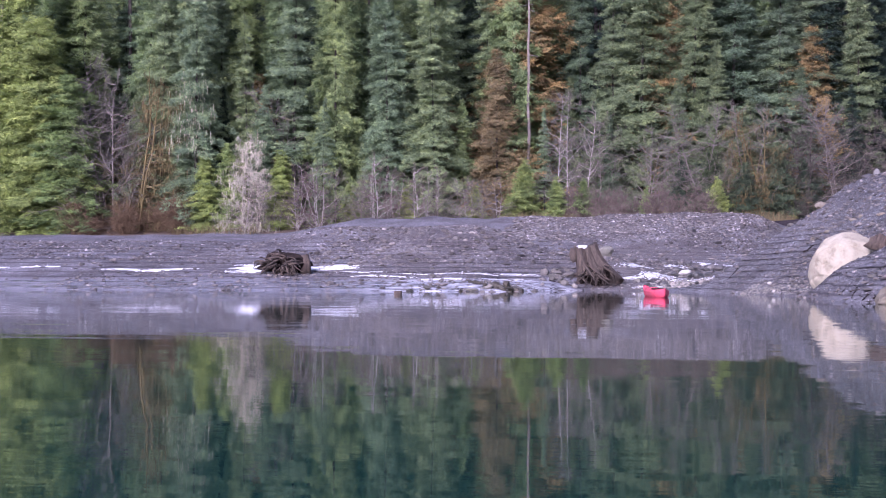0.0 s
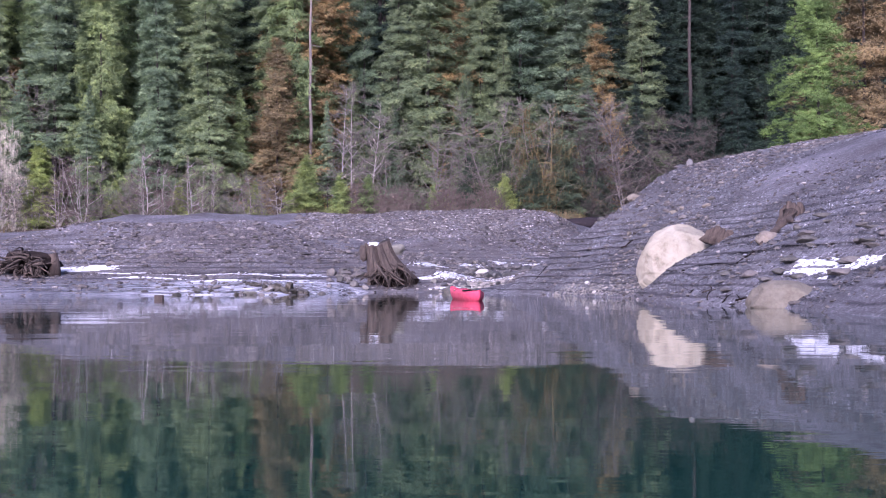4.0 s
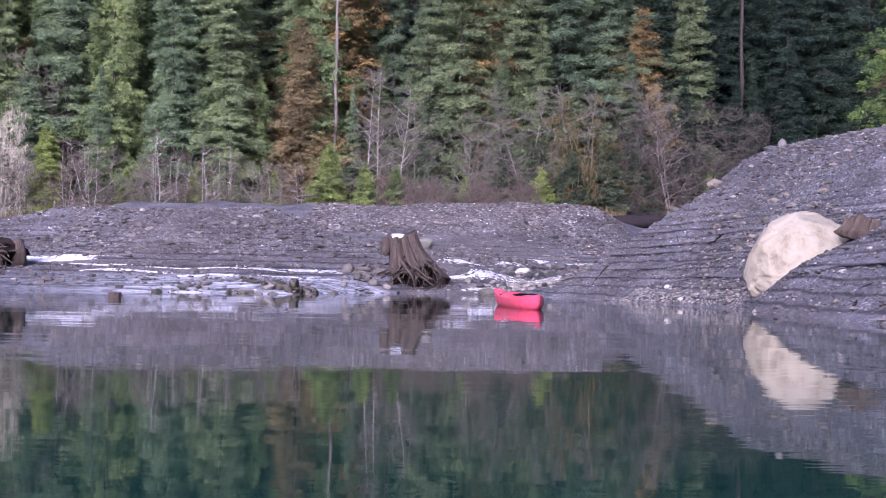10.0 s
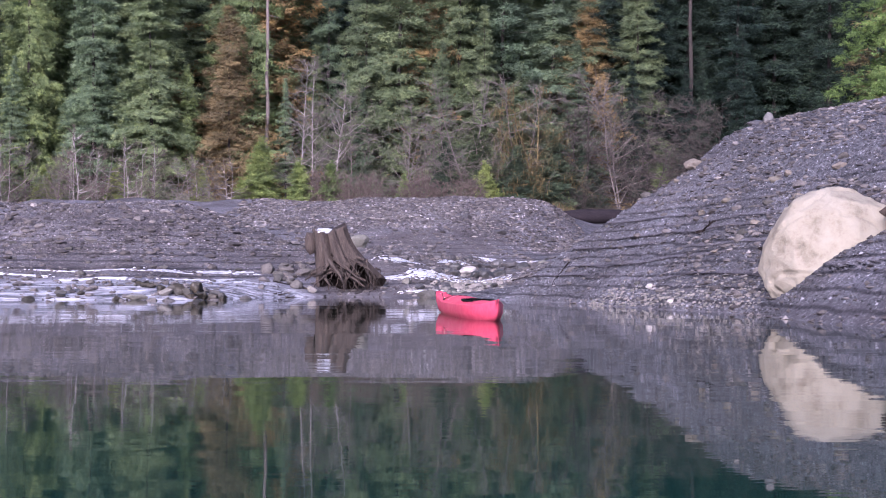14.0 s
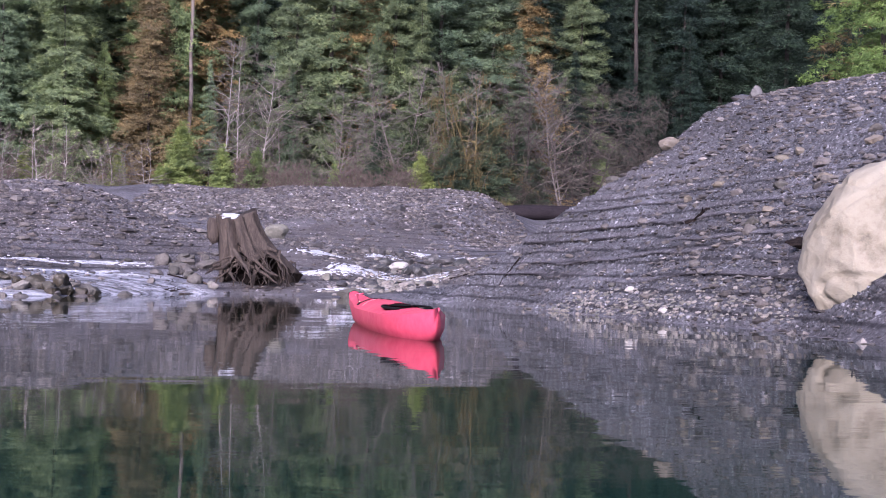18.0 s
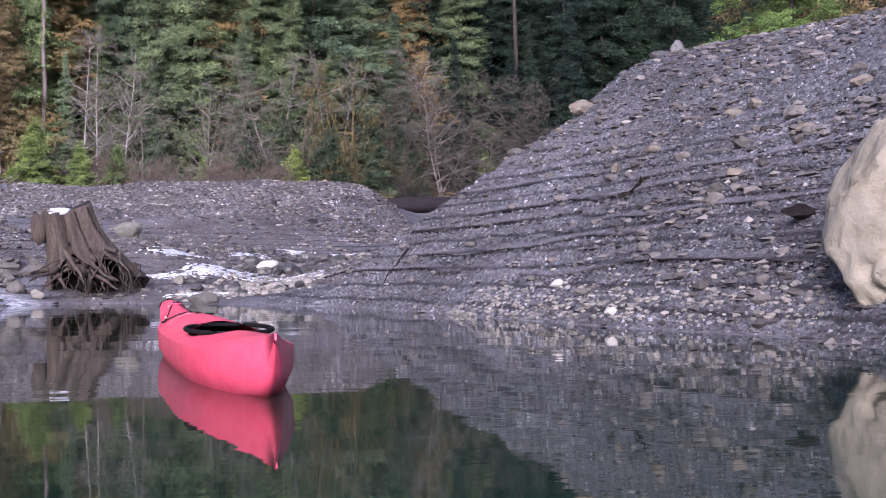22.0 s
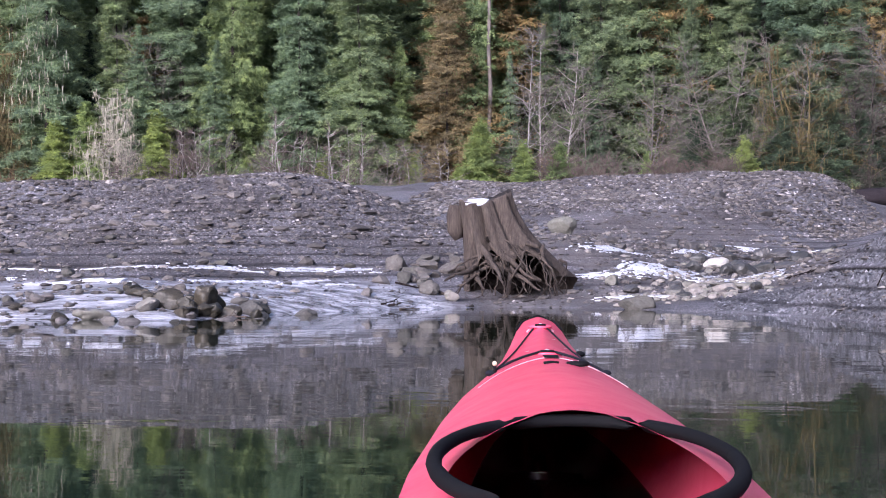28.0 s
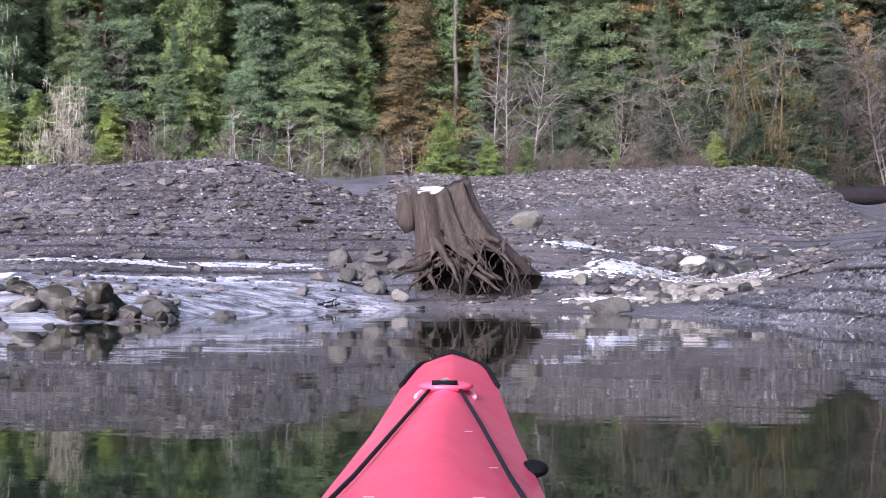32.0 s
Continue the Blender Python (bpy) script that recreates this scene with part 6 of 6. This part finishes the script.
def rope(points, radius, name, parent, label):
    s = Soup()
    pts = [Vector(p) for p in points]
    dense = []
    for a, b in zip(pts, pts[1:]):
        dense += [a.lerp(b, i / 5) for i in range(5)]
    dense.append(pts[-1])
    s.tube(dense, [radius] * len(dense), 8)
    return part(name, s.mesh(name, ROPE, True), None, parent, label)


def build_kayak(x, y, turn):
    kayak = empty("kayak", x, y, 0, turn)
    ds = np.concatenate([np.linspace(-1.95, 3.6, 58), np.linspace(3.65, 4.0, 12)])
    hull, deck_f, deck_r = [], [], []
    for d in ds:
        beam, sheer, crown, keel = station(d)
        h = beam / 2
        hull.append([(-h, d, sheer), (-h * 0.97, d, sheer * 0.6 + keel * 0.4), (-h * 0.72, d, keel * 0.82 + sheer * 0.18), (-h * 0.35, d, keel + 0.02), (0, d, keel),
                     (h * 0.35, d, keel + 0.02), (h * 0.72, d, keel * 0.82 + sheer * 0.18), (h * 0.97, d, sheer * 0.6 + keel * 0.4), (h, d, sheer)])
    part("hull", lofted(hull, RED, "hull", caps=True), None, kayak, "glossy red hull")
    front = [d for d in np.concatenate([np.linspace(0.2, 3.6, 36), np.linspace(3.65, 4.0, 12)])]
    rear = list(np.linspace(-1.95, -0.7, 22))
    for name, row in (("foredeck", front), ("rear_deck", rear)):
        secs = []
        for d in row:
            beam = station(d)[0]
            secs.append([(beam / 2 * u, d, deck_z(beam / 2 * u, d)) for u in np.linspace(-1, 1, 17)])
        part(name, lofted(secs, RED, name), None, kayak, "glossy red deck")
    # side decks and cockpit rim
    for side in (-1, 1):
        secs = []
        for d in np.linspace(-0.7, 0.2, 12):
            beam = station(d)[0]
            inner = 0.24 * math.sqrt(max(0.0, 1 - ((d + 0.25) / 0.47) ** 2))
            secs.append([(side * (inner + (beam / 2 - inner) * u), d, deck_z(inner + (beam / 2 - inner) * u, d)) for u in np.linspace(0, 1, 6)])
        part("side_deck", lofted(secs, RED, "side_deck"), None, kayak)
    s = Soup()
    ring = [(0.26 * math.cos(a), -0.25 + 0.48 * math.sin(a), deck_z(0.2, -0.25 + 0.45 * math.sin(a)) + 0.02) for a in np.linspace(0, 2 * math.pi, 41)]
    s.tube(ring, [0.014] * 41, 8, cap=False)
    part("cockpit_rim", s.mesh("cockpit_rim", RUBBER, True), None, kayak, "black cockpit rim")
    s = Soup()
    s.add([(-0.24, -0.73, 0.10), (0.24, -0.73, 0.10), (0.24, 0.23, 0.10), (-0.24, 0.23, 0.10)], [(0, 1, 2, 3)])
    part("cockpit_floor", s.mesh("cockpit_floor", RUBBER), None, kayak)
    # black rim strip round the bow
    s = Soup()
    edge = []
    for d in np.linspace(3.74, 4.0, 12):
        beam = station(d)[0]
        edge.append((-beam / 2 - 0.002, d, deck_z(beam / 2, d) + 0.002))
    edge += [(px, 4.004, deck_z(px, 4.0) + 0.006) for px in np.linspace(-0.036, 0.0, 4)]
    edge += [(-p[0], p[1], p[2]) for p in reversed(edge[:-1])]
    s.tube(edge, [0.0065] * len(edge), 8)
    part("bow_strip", s.mesh("bow_strip", RUBBER, True), None, kayak, "black rubber strip round the bow")

    def fitting(d):
        z = deck_z(0, d)
        bm = bmesh.new()
        bmesh.ops.create_uvsphere(bm, u_segments=20, v_segments=10, radius=1)
        for v in bm.verts:
            v.co = Vector((v.co.x * 0.058, d + v.co.y * 0.05 + 0.02, z + v.co.z * 0.014))
        for f in bm.faces:
            f.smooth = True
        f1 = part("deck_fitting", bm, RED, kayak, "moulded red deck fitting")
        s = Soup()
        s.tube([(-0.026, d - 0.022, z + 0.010), (0.026, d - 0.022, z + 0.010)], [0.005, 0.005], 8)
        part("crossbar", s.mesh("crossbar", RUBBER, True), None, f1)
        bm = bmesh.new()
        bmesh.ops.create_uvsphere(bm, u_segments=12, v_segments=8, radius=0.009)
        bmesh.ops.scale(bm, verts=bm.verts, vec=(1, 1, 0.45))
        bmesh.ops.translate(bm, verts=bm.verts, vec=(0, d - 0.012, z + 0.014))
        part("screw", bm, STEEL, f1, "steel screw head")
        s = Soup()
        s.tube([(0.062 * math.sin(a), d + 0.012 + 0.06 * math.cos(a), deck_z(0.062 * math.sin(a), d + 0.012 + 0.06 * math.cos(a)) + 0.003) for a in np.linspace(-1.5, 1.5, 15)], [0.003] + [0.006] * 13 + [0.003], 6)
        part("fitting_lip", s.mesh("fitting_lip", LINE, True), None, f1, "pale pink moulded lip")

    fitting(3.4)
    fitting(2.19)
    for side in (-1, 1):
        a = [(side * 0.032, 3.38), (side * 0.075, 3.1), (side * 0.118, 2.75), (side * 0.165, 2.4), (side * 0.208, 2.10)]
        rope([(px, d, deck_z(px, d) + 0.008) for px, d in a], 0.0038, "deck_line", kayak, "black deck line")
        a = [(side * 0.028, 2.175), (side * 0.09, 2.13), (side * 0.14, 2.10), (side * 0.185, 2.09), (side * 0.205, 2.06)]
        rope([(px, d, deck_z(px, d) + 0.010) for px, d in a], 0.005, "bungee_cord", kayak, "thick black bungee cord")
        bm = bmesh.new()
        bmesh.ops.create_uvsphere(bm, u_segments=14, v_segments=8, radius=1)
        for v in bm.verts:
            v.co = Vector((side * 0.208 + v.co.x * 0.022, 2.07 + v.co.y * 0.022, deck_z(0.208, 2.07) + 0.008 + v.co.z * 0.012))
        part("line_knot", bm, ROPE, kayak, "knotted black cord")
    # strap of black webbing
    s = Soup()
    row = [[(px, d, deck_z(px, d) + lift) for px in (-0.024, 0.024)] for d, lift in ((1.86, 0.003), (1.85, 0.008), (1.74, 0.010), (1.63, 0.008), (1.62, 0.003))]
    for p, q in zip(row, row[1:]):
        s.add([p[0], p[1], q[1], q[0]], [(0, 1, 2, 3)])
    part("strap", s.mesh("strap", RUBBER), None, kayak, "black webbing strap")
    # hatch seam
    s = Soup()
    arc = [(0.24 * math.sin(a), 1.41 + 0.28 * math.cos(a)) for a in np.linspace(-1.35, 1.35, 30)]
    s.tube([(px, d, deck_z(px, d) + 0.001) for px, d in arc], [0.0015] * 30, 6)
    part("hatch_seam", s.mesh("hatch_seam", LINE, True), None, kayak, "pale pink hatch seam")
    # short peg with a brass knob beside the deck
    s = Soup()
    z = deck_z(0.205, 2.06)
    s.tube([(-0.192, 2.06, z), (-0.194, 2.06, z + 0.034)], [0.0065, 0.0065], 10)
    peg = part("peg", s.mesh("peg", RUBBER, True), None, kayak, "black peg")
    bm = bmesh.new()
    bmesh.ops.create_uvsphere(bm, u_segments=14, v_segments=10, radius=0.009)
    bmesh.ops.translate(bm, verts=bm.verts, vec=(-0.194, 2.06, z + 0.042))
    part("knob", bm, KNOB, peg, "pale brass knob")
    bm = bmesh.new()
    bmesh.ops.create_uvsphere(bm, u_segments=14, v_segments=8, radius=1)
    for v in bm.verts:
        v.co = Vector((0.165 + v.co.x * 0.025, 3.03 + v.co.y * 0.05, station(3.03)[1] + 0.0 + v.co.z * 0.014))
    part("side_fitting", bm, RUBBER, kayak, "black side fitting")
    # buckle and ring on the hatch cover
    s = Soup()
    z = deck_z(0, 1.46) + 0.008
    s.tube([(-0.03, 1.37, z - 0.008), (-0.01, 1.38, z - 0.007), (0.015, 1.375, z - 0.008)], [0.006, 0.008, 0.006], 8, flat=0.6)
    part("hatch_buckle", s.mesh("hatch_buckle", RUBBER, True), None, kayak, "black plastic buckle")
    s = Soup()
    s.tube([(0.075 + 0.03 * math.cos(a), 1.42 + 0.025 * math.sin(a), deck_z(0.075, 1.42) + 0.006) for a in np.linspace(0, 6.283, 17)], [0.008] * 17, 6, cap=False)
    part("hatch_ring", s.mesh("hatch_ring", RUBBER, True), None, kayak, "black rubber ring")
    # pale flecks that paint the glints of water drops on the deck
    for px, d in ((0.05, 3.0), (0.09, 2.78), (0.07, 2.5), (-0.07, 2.5), (-0.1, 2.35), (0.12, 2.2), (-0.09, 2.12), (0.06, 2.16), (-0.14, 2.2), (0.1, 2.02)):
        s = Soup()
        z = deck_z(px, d) + 0.002
        s.add([(px - 0.009, d - 0.004, z), (px + 0.009, d - 0.004, z), (px + 0.009, d + 0.004, z), (px - 0.009, d + 0.004, z)], [(0, 1, 2, 3)])
        part("drop_glint", s.mesh("drop_glint", LINE), None, kayak)
    return tagged(kayak, "glossy red sea kayak with black deck lines afloat", "kayak")


build_kayak(-0.46, 43.80, 7.6)
